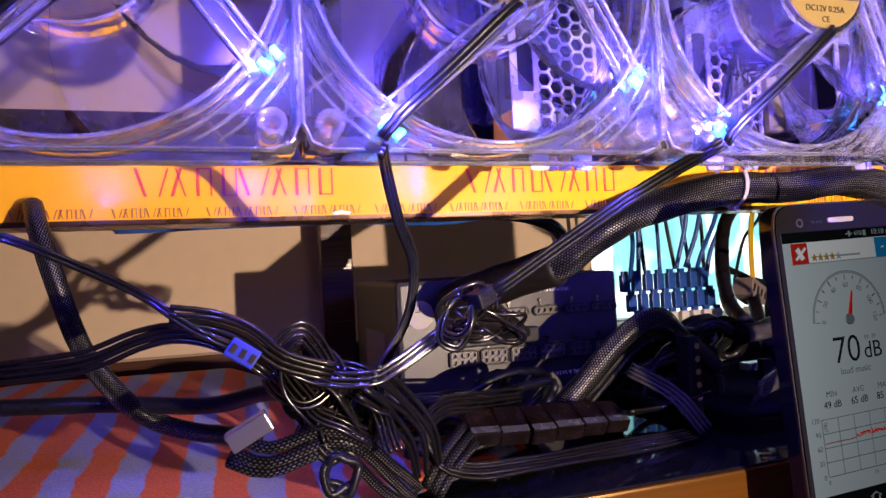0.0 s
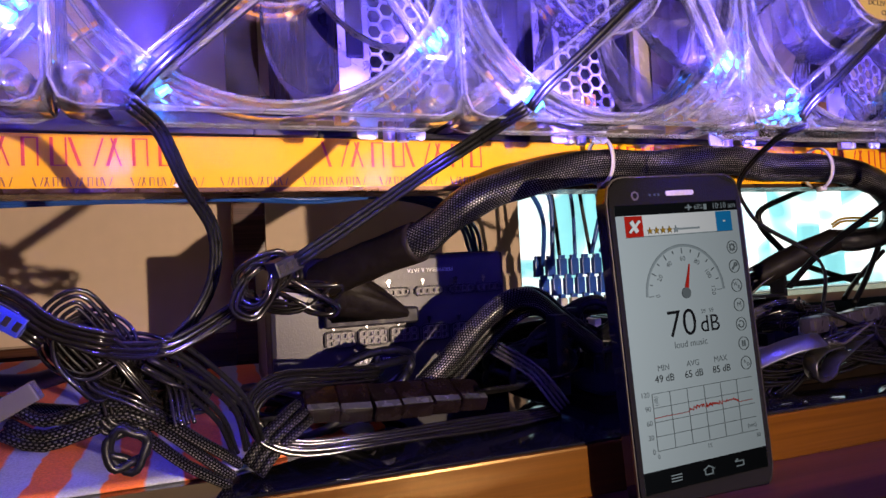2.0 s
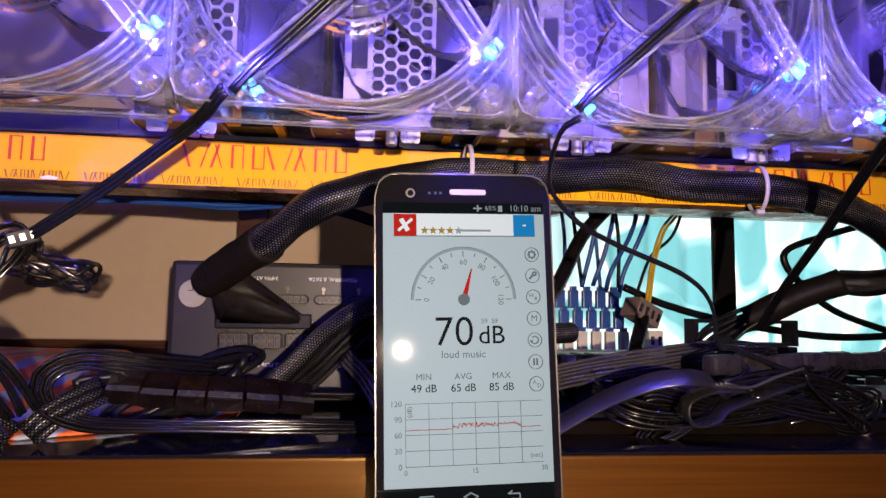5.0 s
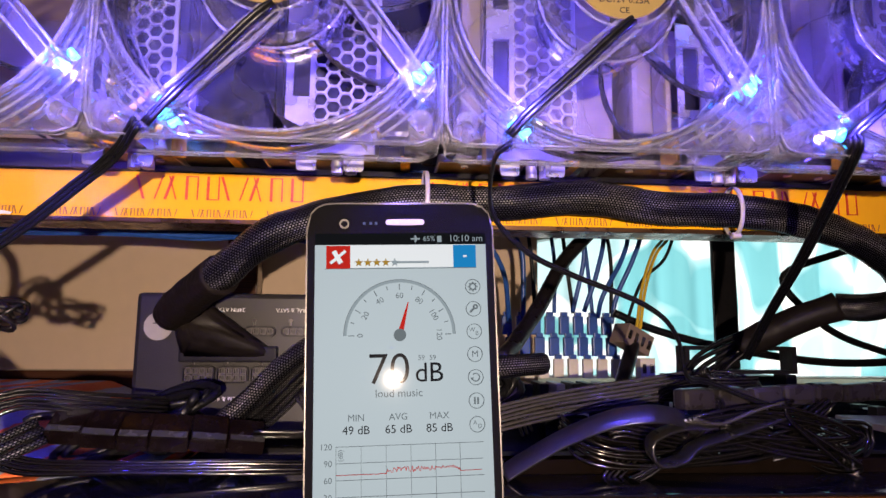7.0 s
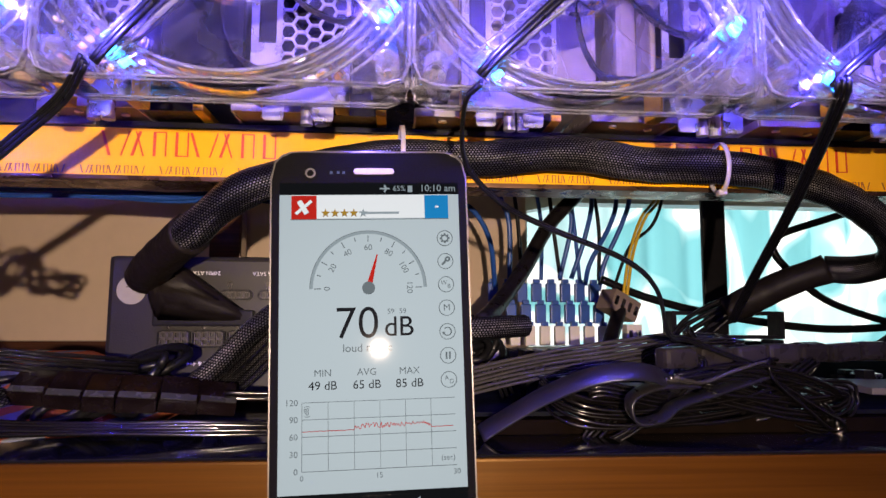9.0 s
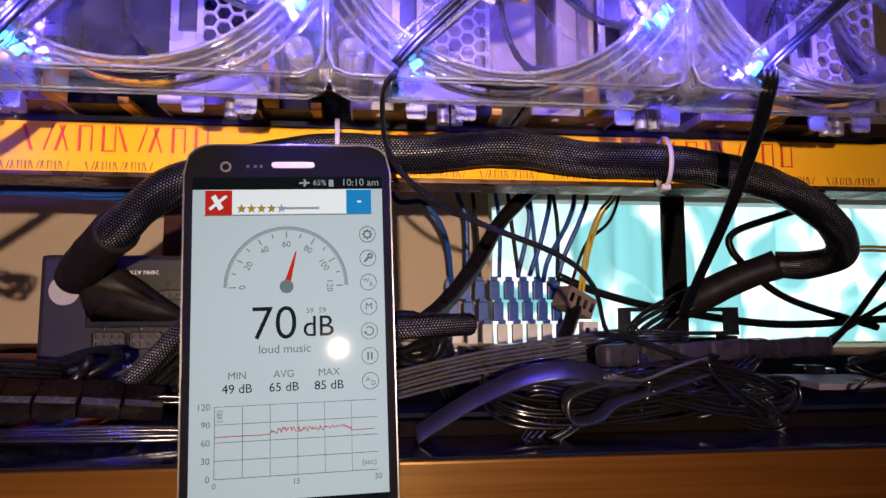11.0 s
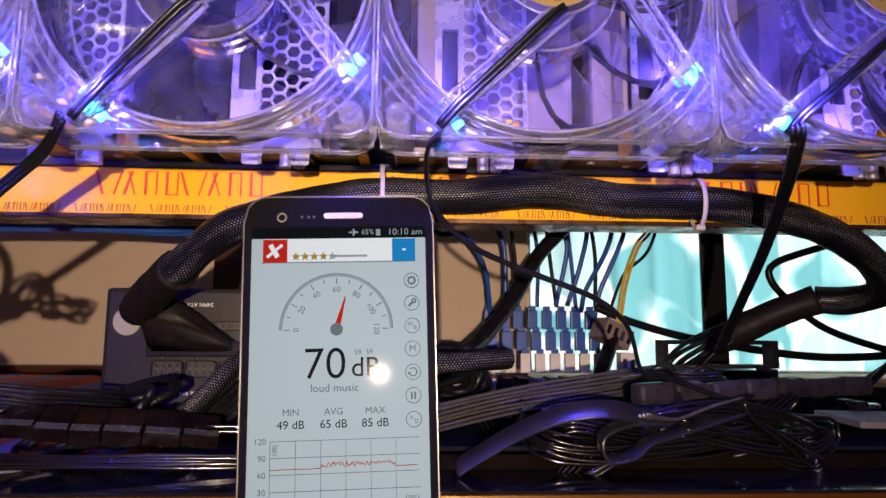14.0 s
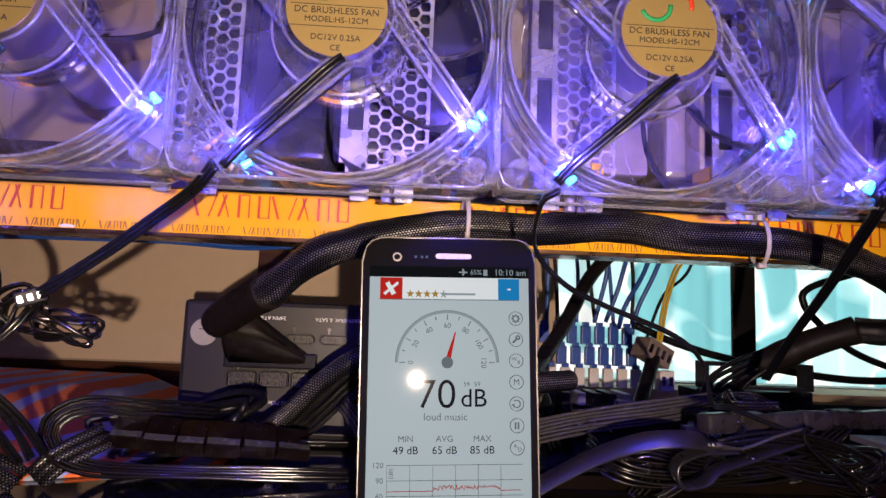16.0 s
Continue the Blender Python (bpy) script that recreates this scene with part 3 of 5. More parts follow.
def printed_word(x, z, w, h, material, count, stroke):
    """A printed brand word, kept as plain strokes of its size and colour."""
    bm = bmesh.new()
    step = w / count
    for i in range(count):
        a, k = x + i * step, (i * 7 + 3) % 4
        lean = (0.0, 0.0, 0.35, -0.35)[k] * step
        for f, wd, sl in ((0.12, 1.0, lean), (0.66, 0.55, -lean)):
            p = a + step * f
            slab(bm, [(p, z), (p + stroke * wd, z), (p + stroke * wd + sl, z + h), (p + sl, z + h)], 0.1196, 0.1199)
        if k < 2:
            e = z if k == 0 else z + h - stroke * 0.4
            slab(bm, [(a + step * 0.12, e), (a + step * 0.70, e), (a + step * 0.70, e + stroke * 0.4), (a + step * 0.12, e + stroke * 0.4)], 0.1196, 0.1199)
    return part("print", bm, material, rail)


for k in range(-2, 6):
    printed_word(0.094 + 0.1525 * k, 0.1226, 0.086, 0.0125, RED_INK, 8, 0.0013)
for k in range(-8, 22):
    printed_word(0.083 + 0.0381 * k, 0.1136, 0.030, 0.0040, BROWN_INK, 9, 0.0006)

bm = bmesh.new()
slab(bm, [(0.0235, 0.1138), (0.0250, 0.1129), (0.0290, 0.1133), (0.0312, 0.1129), (0.0325, 0.1141), (0.0280, 0.1150), (0.0255, 0.1146)], 0.1190, 0.1199)
part("scuff", bm, WHITE_INK, rail, "torn white flake of film")
bm = bmesh.new()
box(bm, -0.42, 0.95, 0.285, 0.31, 0.176, 0.202, 0.0008)
solo("rear_rail", bm, BRONZE, "dark bronze aluminium tube carrying the cards", "rail")
bm = bmesh.new()
box(bm, 0.0905, 0.95, 0.1188, 0.146, 0.1372, 0.1402, 0.0006)
solo("middle_rail", bm, DARK, "dark flat bar lying on the front rail", "rail")
bm = bmesh.new()
box(bm, -0.42, 0.0600, 0.1180, 0.146, 0.1375, 0.1500, 0.0010)
box(bm, 0.0600, 0.0900, 0.1170, 0.147, 0.1372, 0.1505, 0.0010)
solo("middle_rail", bm, RAILGREY, "dark grey aluminium bar with a black end cap", "rail")
for sx in (-0.42, 0.925):
    bm = bmesh.new()
    box(bm, sx, sx + 0.025, 0.147, 0.284, 0.1110, 0.2015, 0.0008)
    box(bm, sx, sx + 0.025, 0.19, 0.215, -0.0098, 0.1108, 0.0008)
    solo("side_frame", bm, BRONZE, "bronze aluminium side frame of the rig", "rail", group="side frames")


# ---------------------------------------------------------------- fans
PITCH = 0.1212
FZ = 0.120


def make_fan(x):
    fan = thing("case_fan", "clear plastic 12 cm case fan with blue lights and gold label", "fan", pose(x + 0.06, 0, FZ + 0.06), "row of fans")
    n = 96
    outer = rounded(0.1198, 0.1198, 0.007, n)
    inner = circle(0.0575, n)
    bm = bmesh.new()
    ring_plate(bm, outer, inner, 0.0, 0.0035)
    part("front_flange", bm, CLEAR, fan)
    bm = bmesh.new()
    ring_plate(bm, outer, inner, 0.0215, 0.025)
    part("back_flange", bm, CLEAR, fan)
    bm = bmesh.new()
    ring_plate(bm, circle(0.0592, n), circle(0.0576, n), 0.0036, 0.0214)
    part("duct", bm, CLEAR, fan, smooth=True)
    for sx in (-1, 1):
        for sz in (-1, 1):
            bm = bmesh.new()
            ring_plate(bm, circle(0.0042, 20, sx * 0.0525, sz * 0.0525), circle(0.0024, 20, sx * 0.0525, sz * 0.0525), -0.0004, 0.0214)
            part("screw_boss", bm, EDGE, fan, smooth=True)
    # milky tubes along the edges: their bright glints put into shape and colour
    bm = bmesh.new()
    for y in (0.0, 0.0250):
        tube(bm, [(x, y, z) for x, z in inner + inner[:1]], 0.00075, 6, smoothed=False)
    tube(bm, [(x * 1.025, 0.0040, z * 1.025) for x, z in inner + inner[:1]], 0.00055, 6, smoothed=False)
    part("bore_edge", bm, EDGE, fan, smooth=True)
    bm = bmesh.new()
    for y in (0.0004, 0.0034, 0.0216, 0.0248):
        tube(bm, [(x, y, z) for x, z in outer + outer[:1]], 0.00055, 6, smoothed=False)
    part("outer_edge", bm, EDGE, fan, smooth=True)
    for q in range(4):
        bm = bmesh.new()
        for r in (0.0622, 0.0655, 0.0690):
            reach = math.acos(min(1, 0.0586 / r))
            a0, a1 = reach + 0.02, math.pi / 2 - reach - 0.02
            if a1 > a0:
                tube(bm, [(r * math.cos(a0 + (a1 - a0) * i / 14), 0.0030, r * math.sin(a0 + (a1 - a0) * i / 14)) for i in range(15)], 0.0006, 6, smoothed=False)
        box(bm, 0.0470, 0.0585, 0.0040, 0.0210, 0.0586, 0.0594)
        box(bm, 0.0586, 0.0594, 0.0040, 0.0210, 0.0470, 0.0585)
        bmesh.ops.transform(bm, matrix=Matrix.Rotation(math.pi / 2 * q, 4, "Y"), verts=bm.verts)
        part("corner_moulding", bm, EDGE, fan, smooth=True)
    # corner ribs
    for sx in (-1, 1):
        for sz in (-1, 1):
            bm = bmesh.new()
            for k in (0.0, 0.35, 0.7):
                a = math.atan2(sz, sx) + (k - 0.35) * 0.5
                p = (math.cos(a) * 0.0595, math.sin(a) * 0.0595)
                q = (math.cos(a) * 0.070, math.sin(a) * 0.070)
                q = (max(-0.0585, min(0.0585, q[0])), max(-0.0585, min(0.0585, q[1])))
                tube(bm, [(p[0], 0.0125, p[1]), (q[0], 0.0125, q[1])], 0.0008, 4, flat=9.0)
            part("corner_rib", bm, CLEAR, fan)
    # motor hub and label
    bm = bmesh.new()
    cyl(bm, 0.0205, 0.0282, pose(0, 0.0025, 0, 90, 0, 0), 48)
    part("motor_hub", bm, CLEAR, fan, smooth=False)
    bm = bmesh.new()
    ring_plate(bm, circle(0.0262, 64), circle(0.0245, 64), 0.0040, 0.0200)
    ring_plate(bm, circle(0.0245, 64), circle(0.0206, 64), 0.0040, 0.0050)
    part("rotor_rim", bm, CLEAR, fan, smooth=False)
    bm = bmesh.new()
    tube(bm, [(x, -0.0112, z) for x, z in circle(0.0204, 64) + circle(0.0204, 64)[:1]], 0.0006, 6, smoothed=False)
    tube(bm, [(x, 0.0040, z) for x, z in circle(0.0262, 64) + circle(0.0262, 64)[:1]], 0.0006, 6, smoothed=False)
    part("hub_edge", bm, EDGE, fan, smooth=True)
    bm = bmesh.new()
    cyl(bm, 0.0180, 0.0006, pose(0, -0.0119, 0, 90, 0, 0), 48)
    label = part("motor_label", bm, GOLD, fan, "round gold foil label with black print")
    lettering("DC BRUSHLESS FAN", 0.0034, INK, pose(0, -0.0123, -0.0012), label)
    lettering("MODEL:HS-12CM", 0.0030, INK, pose(0, -0.0123, -0.0046), label)
    lettering("DC12V 0.25A", 0.0031, INK, pose(0, -0.0123, -0.0112), label)
    lettering("CE", 0.0030, INK, pose(0, -0.0123, -0.0150), label)
    bm = bmesh.new()
    box(bm, -0.0165, 0.0165, -0.0124, -0.0122, 0.00085, 0.00105)
    box(bm, -0.0165, 0.0165, -0.0124, -0.0122, -0.0072, -0.0070)
    part("label_line", bm, INK, label)
    bm = bmesh.new()
    tube(bm, [(-0.005 + 0.0055 * math.cos(a), -0.0123, 0.0088 + 0.0055 * math.sin(a)) for a in [math.radians(200 + 14 * i) for i in range(13)]], 0.0009, 6, flat=0.2, smoothed=False)
    part("label_mark", bm, GREEN_INK, label)
    bm = bmesh.new()
    tube(bm, [(0.003 + 0.0055 * math.cos(a), -0.0123, 0.0098 + 0.0055 * math.sin(a)) for a in [math.radians(-20 + 14 * i) for i in range(13)]], 0.0009, 6, flat=0.2, smoothed=False)
    part("label_mark", bm, RED_INK, label)
    # four struts to four lamps
    for k in range(4):
        rot = Matrix.Rotation(math.pi / 2 * k, 4, "Y")
        bm = bmesh.new()
        for off, w in ((-0.0036, 0.0007), (-0.0012, 0.0004), (0.0036, 0.0007)):
            a, b = Vector((-0.0375, 0.001, -0.0515)), Vector((0.004, -0.0105, -0.0175))
            s = (b - a).cross(Vector((0, 1, 0))).normalized() * off
            tube(bm, [a + s, (a + b) / 2 + s, b + s], w, 8, flat=2.0)
        bmesh.ops.transform(bm, matrix=rot, verts=bm.verts)
        edge = bm
        bm = bmesh.new()
        tube(bm, [(-0.0375, 0.004, -0.0515), (-0.017, -0.001, -0.0345), (0.004, -0.007, -0.0175)], 0.0040, 8, flat=0.2)
        bmesh.ops.transform(bm, matrix=rot, verts=bm.verts)
        strut = part("strut", bm, CLEAR, fan, smooth=True)
        part("strut_edge", edge, EDGE, strut, smooth=True)
        bm = bmesh.new()
        box(bm, -0.0405, -0.0285, 0.0035, 0.0125, -0.0575, -0.0465, 0.0015)
        bmesh.ops.transform(bm, matrix=rot, verts=bm.verts)
        holder = part("lamp_holder", bm, CLEAR, fan)
        bm = bmesh.new()
        cyl(bm, 0.0017, 0.004, pose(-0.0355, 0.0025, -0.0515, 0, 35, 0), 12, 0.0012)
        cyl(bm, 0.0014, 0.0035, pose(-0.0315, 0.0035, -0.0545, 0, 55, 0), 12, 0.0010)
        bmesh.ops.transform(bm, matrix=rot, verts=bm.verts)
        part("blue_lamp", bm, LED, holder, "glowing blue lamp")
    # nine clear blades
    for k in range(9):
        bm = bmesh.new()
        rows, cols = 6, 7
        vs = []
        for i in range(rows):
            r = 0.0206 + (0.0555 - 0.0206) * i / (rows - 1)
            line = []
            for j in range(cols):
                u = j / (cols - 1)
                a = 2 * math.pi * k / 9 + (u - 0.5) * 0.62 + 0.25 * (i / (rows - 1)) ** 2
                line.append((r * math.cos(a), 0.0065 + 0.0125 * u + 0.0015 * math.sin(math.pi * u), r * math.sin(a)))
            vs.append(line)
        front = [[bm.verts.new(p) for p in line] for line in vs]
        back = [[bm.verts.new((p[0], p[1] + 0.0010, p[2])) for p in line] for line in vs]
        for i in range(rows - 1):
            for j in range(cols - 1):
                bm.faces.new((front[i][j], front[i + 1][j], front[i + 1][j + 1], front[i][j + 1]))
                bm.faces.new((back[i][j], back[i][j + 1], back[i + 1][j + 1], back[i + 1][j]))
        rim = [(i, 0) for i in range(rows)] + [(rows - 1, j) for j in range(1, cols)] + [(i, cols - 1) for i in range(rows - 2, -1, -1)] + [(0, j) for j in range(cols - 2, 0, -1)]
        for a, b in zip(rim, rim[1:] + rim[:1]):
            bm.faces.new((front[a[0]][a[1]], front[b[0]][b[1]], back[b[0]][b[1]], back[a[0]][a[1]]))
        part("blade", bm, BLADE, fan, smooth=True)
    # lead along the strut
    bm = bmesh.new()
    strip_of_wires(bm, [(0.003, -0.0125, -0.0182), (-0.002, -0.0130, -0.0225), (-0.017, -0.0095, -0.0365), (-0.033, -0.0045, -0.0510), (-0.0385, -0.0035, -0.0575)], 2, 0.0010, 0.0017)
    part("lead", bm, RUBBER, fan, "black motor lead lying on the strut", smooth=True)
    return fan


fan0 = make_fan(-PITCH)
for k in range(4):
    copy_thing(fan0, pose(PITCH * k + 0.06, 0, FZ + 0.06))
# the light that the lower lamps of the fans give
for k in range(-1, 4):
    mid = Vector((PITCH * k + 0.06, 0, FZ + 0.06))
    for a in (0, 3):
        rot = Matrix.Rotation(math.pi / 2 * a, 4, "Y")
        lamp("fan_lamp_light", "POINT", Matrix.Translation(mid + rot @ Vector((-0.0330, -0.0115, -0.0480))), 0.34, (0.10, 0.075, 1.0), 0.0015)
        p = mid + rot @ Vector((-0.0320, 0.0070, -0.0465))
        back = lamp("fan_lamp_beam", "SPOT", look(p, mid + Vector((0, 0.055, 0.02))), 0.72, (0.15, 0.085, 1.0), 0.0015)
        back.data.spot_size, back.data.spot_blend = radians(125), 0.7
        q = mid + Vector((p.x - mid.x, 0.004, -0.0625))
        down = lamp("fan_lamp_downlight", "SPOT", look(q, q + Vector((0.01, 0.10, -0.115))), 0.20, (0.09, 0.06, 1.0), 0.002)
        down.data.spot_size, down.data.spot_blend = radians(100), 0.8


# rail that carries the fans
frail = thing("fan_rail", "bronze aluminium tube above the fans", "rail")
bm = bmesh.new()
box(bm, -0.42, 0.95, 0.004, 0.022, 0.2412, 0.262, 0.001)
part("tube", bm, BRONZE, frail)
for sx in (-0.42, 0.93):
    bm = bmesh.new()
    box(bm, sx, sx + 0.018, 0.0045, 0.284, 0.2625, 0.28, 0.001)
    box(bm, sx, sx + 0.018, 0.262, 0.284, 0.203, 0.262, 0.001)
    part("arm", bm, BRONZE, frail)


# ---------------------------------------------------------------- graphics cards
def make_card(x, shroud, reach):
    card = thing("graphics_card", "dual-slot graphics card with honeycomb steel bracket", "graphics card", pose(x, 0, 0), "row of graphics cards")
    bm = bmesh.new()
    # honeycomb half
    a = 0.0036
    for col in range(5):
        for r in range(18):
            px = -0.0050 + a * 1.5 * col
            pz = 0.1425 + a * math.sqrt(3) * (r + 0.5 * (col % 2))
            o = [(px + a * math.cos(math.pi / 3 * i), pz + a * math.sin(math.pi / 3 * i)) for i in range(6)]
            q = [(px + a * 0.84 * math.cos(math.pi / 3 * i), pz + a * 0.84 * math.sin(math.pi / 3 * i)) for i in range(6)]
            ring_plate(bm, o, q, 0.0552, 0.0566)
    # solid margins and the port strip
    box(bm, -0.0200, -0.0170, 0.0555, 0.0565, 0.1300, 0.2550)
    box(bm, -0.0098, -0.0075, 0.0555, 0.0565, 0.1300, 0.2550)
    box(bm, 0.0188, 0.0205, 0.0555, 0.0565, 0.1300, 0.2550)
    box(bm, -0.0200, 0.0205, 0.0555, 0.0565, 0.1310, 0.1405)
    for z0, z1 in ((0.1405, 0.156), (0.186, 0.200), (0.225, 0.255)):
        box(bm, -0.0170, -0.0098, 0.0555, 0.0565, z0, z1)
    br = part("bracket", bm, STEEL, card, "silver steel bracket with honeycomb vents")
    for tx in (-0.010, 0.010):
        bm = bmesh.new()
        slab(bm, rounded(0.0085, 0.0150, 0.0014, 48, tx, 0.1305), 0.0540, 0.0552)
        part("tongue", bm, STEEL, br, "pale steel tongue below the bracket")
    for z0, z1 in ((0.1565, 0.1855), (0.2005, 0.2245)):
        bm = bmesh.new()
        box(bm, -0.0168, -0.0100, 0.0560, 0.0700, z0, z1, 0.0008)
        part("port", bm, DARK, card, "blue-lit display port")
    bm = bmesh.new()
    box(bm, -0.0185, 0.0195, 0.0720, 0.0900, 0.1500, 0.2480, 0.002)
    box(bm, -0.0280, reach, 0.0905, 0.2840, 0.1500, 0.2480, 0.003)
    part("shroud", bm, shroud, card, "plastic cooler shroud")
    bm = bmesh.new()
    box(bm, -0.0372, 0.0052, 0.1002, 0.2600, 0.1412, 0.1440)
    plate = part("cooler_plate", bm, PLATE, card, "dark brown underside of the cooler")
    bm = bmesh.new()
    box(bm, -0.0380, 0.0060, 0.0985, 0.1000, 0.1406, 0.1446, 0.0003)
    box(bm, 0.0054, 0.0062, 0.1002, 0.2600, 0.1404, 0.1446)
    box(bm, -0.0382, -0.0374, 0.1002, 0.2600, 0.1404, 0.1446)
    part("plate_lip", bm, LIP, plate, "pale metal lip round the underside")
    for tx, ty in ((-0.024, 0.108), (-0.004, 0.112)):
        bm = bmesh.new()
        cyl(bm, 0.0020, 0.0008, pose(tx, ty, 0.1408), 12)
        part("screw", bm, STEEL, plate, "small bright screw")
    for q in ((-0.0185, -0.0120, 0.0800), (0.0130, 0.0190, 0.0860)):
        bm = bmesh.new()
        box(bm, q[0], q[1], q[2] - 0.018, 0.0810, 0.1340, 0.1498, 0.0006)
        part("yellow_accent", bm, CARD_YELLOW, card, "yellow plastic accent")
    bm = bmesh.new()
    slab(bm, [(0.0080, 0.1412), (0.0300, 0.1412), (0.0300, 0.1490), (0.0080, 0.1490)], 0.1040, 0.1600)
    trim = part("backplate_block", bm, DARK, card, "black block beside the cooler")
    bm = bmesh.new()
    box(bm, 0.0302, 0.0352, 0.1030, 0.2000, 0.1412, 0.1445, 0.0004)
    part("yellow_stripe", bm, CARD_YELLOW, trim, "yellow edge stripe")
    for cx in (-0.004, 0.002):
        bm = bmesh.new()
        cyl(bm, 0.0026, 0.0245, pose(cx + 0.006, 0.066, 0.1370), 16)
        part("capacitor", bm, STEEL, card, "small silver can")
    return card


# shroud widened into the gap so the lit wall does not show there
card0 = make_card(0.110, DARKSHROUD, 0.0560)
copy_thing(card0, pose(0.110 + 0.0872, 0, 0))
# from here on the shroud has the paler colour that stands for torch light
card2 = make_card(0.110 + 0.0872 * 2, LIT_SHROUD, 0.0500)
for k in range(3, 5):
    copy_thing(card2, pose(0.110 + 0.0872 * k, 0, 0))


# lines of the cables
MAIN = [(0.102, 0.165, 0.066), (0.123, 0.135, 0.078), (0.139, 0.115, 0.085), (0.171, 0.104, 0.106), (0.23, 0.103, 0.12), (0.277, 0.103, 0.121), (0.321, 0.103, 0.125), (0.363, 0.105, 0.121), (0.401, 0.107, 0.121), (0.44, 0.112, 0.118), (0.485, 0.125, 0.109), (0.524, 0.145, 0.094), (0.542, 0.165, 0.08), (0.535, 0.185, 0.075), (0.519, 0.195, 0.076)]
SHRINK_R = [(0.52, 0.194, 0.076), (0.501, 0.205, 0.068), (0.483, 0.215, 0.058), (0.468, 0.2255, 0.0485)]
SHRINK_L = [(0.096, 0.172, 0.065), (0.101, 0.165, 0.068), (0.123, 0.135, 0.078), (0.138, 0.116, 0.084)]
FAN_B = [(0.021, -0.006, 0.119), (0.0265, 0.015, 0.116), (0.0325, 0.027, 0.102), (0.0405, 0.040, 0.087), (0.0395, 0.045, 0.070), (0.032, 0.046, 0.056), (0.023, 0.036, 0.048)]
FAN_C = [(0.1405, -0.005, 0.1225), (0.1288, 0.008, 0.1148), (0.1123, 0.016, 0.1045), (0.0967, 0.022, 0.0943), (0.0808, 0.026, 0.084), (0.067, 0.029, 0.0752)]
FAN_D = [(0.264, -0.006, 0.119), (0.26, 0.006, 0.116), (0.2631, 0.03, 0.1018), (0.2779, 0.04, 0.0885), (0.2981, 0.048, 0.0802), (0.3334, 0.056, 0.0679), (0.3491, 0.062, 0.0557), (0.358, 0.072, 0.0369)]
FAN_E = [(0.3875, -0.0042, 0.1255), (0.3885, -0.0035, 0.1215), (0.4045, 0.03, 0.114), (0.422, 0.08, 0.094), (0.438, 0.14, 0.066), (0.441, 0.17, 0.042)]
LEFT_THICK = [(-0.098, 0.115, 0.119), (-0.092, 0.1, 0.106), (-0.087, 0.1, 0.087), (-0.08, 0.105, 0.061), (-0.070, 0.112, 0.042), (-0.058, 0.118, 0.028), (-0.040, 0.122, 0.019), (-0.012, 0.118, 0.014)]
LEFT_THIN = [(-0.085, 0.03, 0.1), (-0.077, 0.03, 0.097), (-0.049, 0.03, 0.082), (-0.034, 0.03, 0.07), (-0.02, 0.032, 0.062)]
LEFT_ARCH = [(-0.095, 0.06, 0.058), (-0.069, 0.055, 0.06), (-0.052, 0.05, 0.066), (-0.04, 0.045, 0.068), (-0.029, 0.04, 0.066), (-0.02, 0.034, 0.062), (-0.01, 0.034, 0.054)]
LEFT_BLUE = [(-0.04, 0.03, 0.074), (-0.028, 0.03, 0.072), (-0.017, 0.03, 0.067), (-0.007, 0.03, 0.058), (0.009, 0.032, 0.052)]
LEFT_LOW = [(-0.114, 0.12, 0.038), (-0.073, 0.12, 0.035), (-0.034, 0.11, 0.032), (-0.01, 0.09, 0.038), (0.012, 0.06, 0.038)]
ARCH = [(0.26, 0.15, 0.016), (0.228, 0.136, 0.036), (0.205, 0.124, 0.050), (0.188, 0.120, 0.050), (0.170, 0.121, 0.038), (0.151, 0.124, 0.019), (0.136, 0.126, 0.006)]
BRAID_L = [(-0.023, 0.045, 0.028), (-0.012, 0.04, 0.024), (0.006, 0.04, 0.028), (0.017, 0.04, 0.024), (0.031, 0.055, 0.008), (0.044, 0.07, -0.006)]
BRAID_L2 = [(0.051, 0.07, -0.005), (0.06, 0.075, 0.004), (0.074, 0.085, 0.012)]
WRAP = [(0.074, 0.088, 0.011), (0.104, 0.09, 0.009), (0.133, 0.095, 0.007), (0.164, 0.105, 0.003)]
LOOP = [(0.115, 0.12, 0.018), (0.087, 0.1, 0.022), (0.063, 0.085, 0.025), (0.052, 0.078, 0.018), (0.055, 0.075, 0.007), (0.071, 0.076, -0.001), (0.103, 0.08, -0.003), (0.163, 0.09, -0.005), (0.202, 0.1, -0.007)]
WIRES_M = [(0.161, 0.1, 0.008), (0.186, 0.105, 0.007), (0.205, 0.11, 0.008), (0.224, 0.12, 0.008)]
WIRES_X = [(0.179, 0.12, 0.026), (0.191, 0.1, 0.015), (0.202, 0.09, -0.003)]
RIBBON = [(0.276, 0.082, -0.007), (0.283, 0.08, -0.002), (0.301, 0.072, 0.01), (0.318, 0.062, 0.019), (0.333, 0.058, 0.022), (0.349, 0.066, 0.02), (0.366, 0.085, 0.014)]
CURL = [(0.37, 0.075, 0.015), (0.35, 0.068, 0.015), (0.337, 0.064, 0.01), (0.339, 0.064, 0.001), (0.351, 0.066, 0.002), (0.36, 0.07, 0.007)]
FLAT6 = [(0.251, 0.12, 0.004), (0.284, 0.13, 0.011), (0.317, 0.135, 0.017), (0.359, 0.14, 0.023), (0.388, 0.15, 0.026)]
RAIL = [(0.359, 0.085, 0.025), (0.389, 0.09, 0.025), (0.445, 0.105, 0.026), (0.493, 0.115, 0.028)]
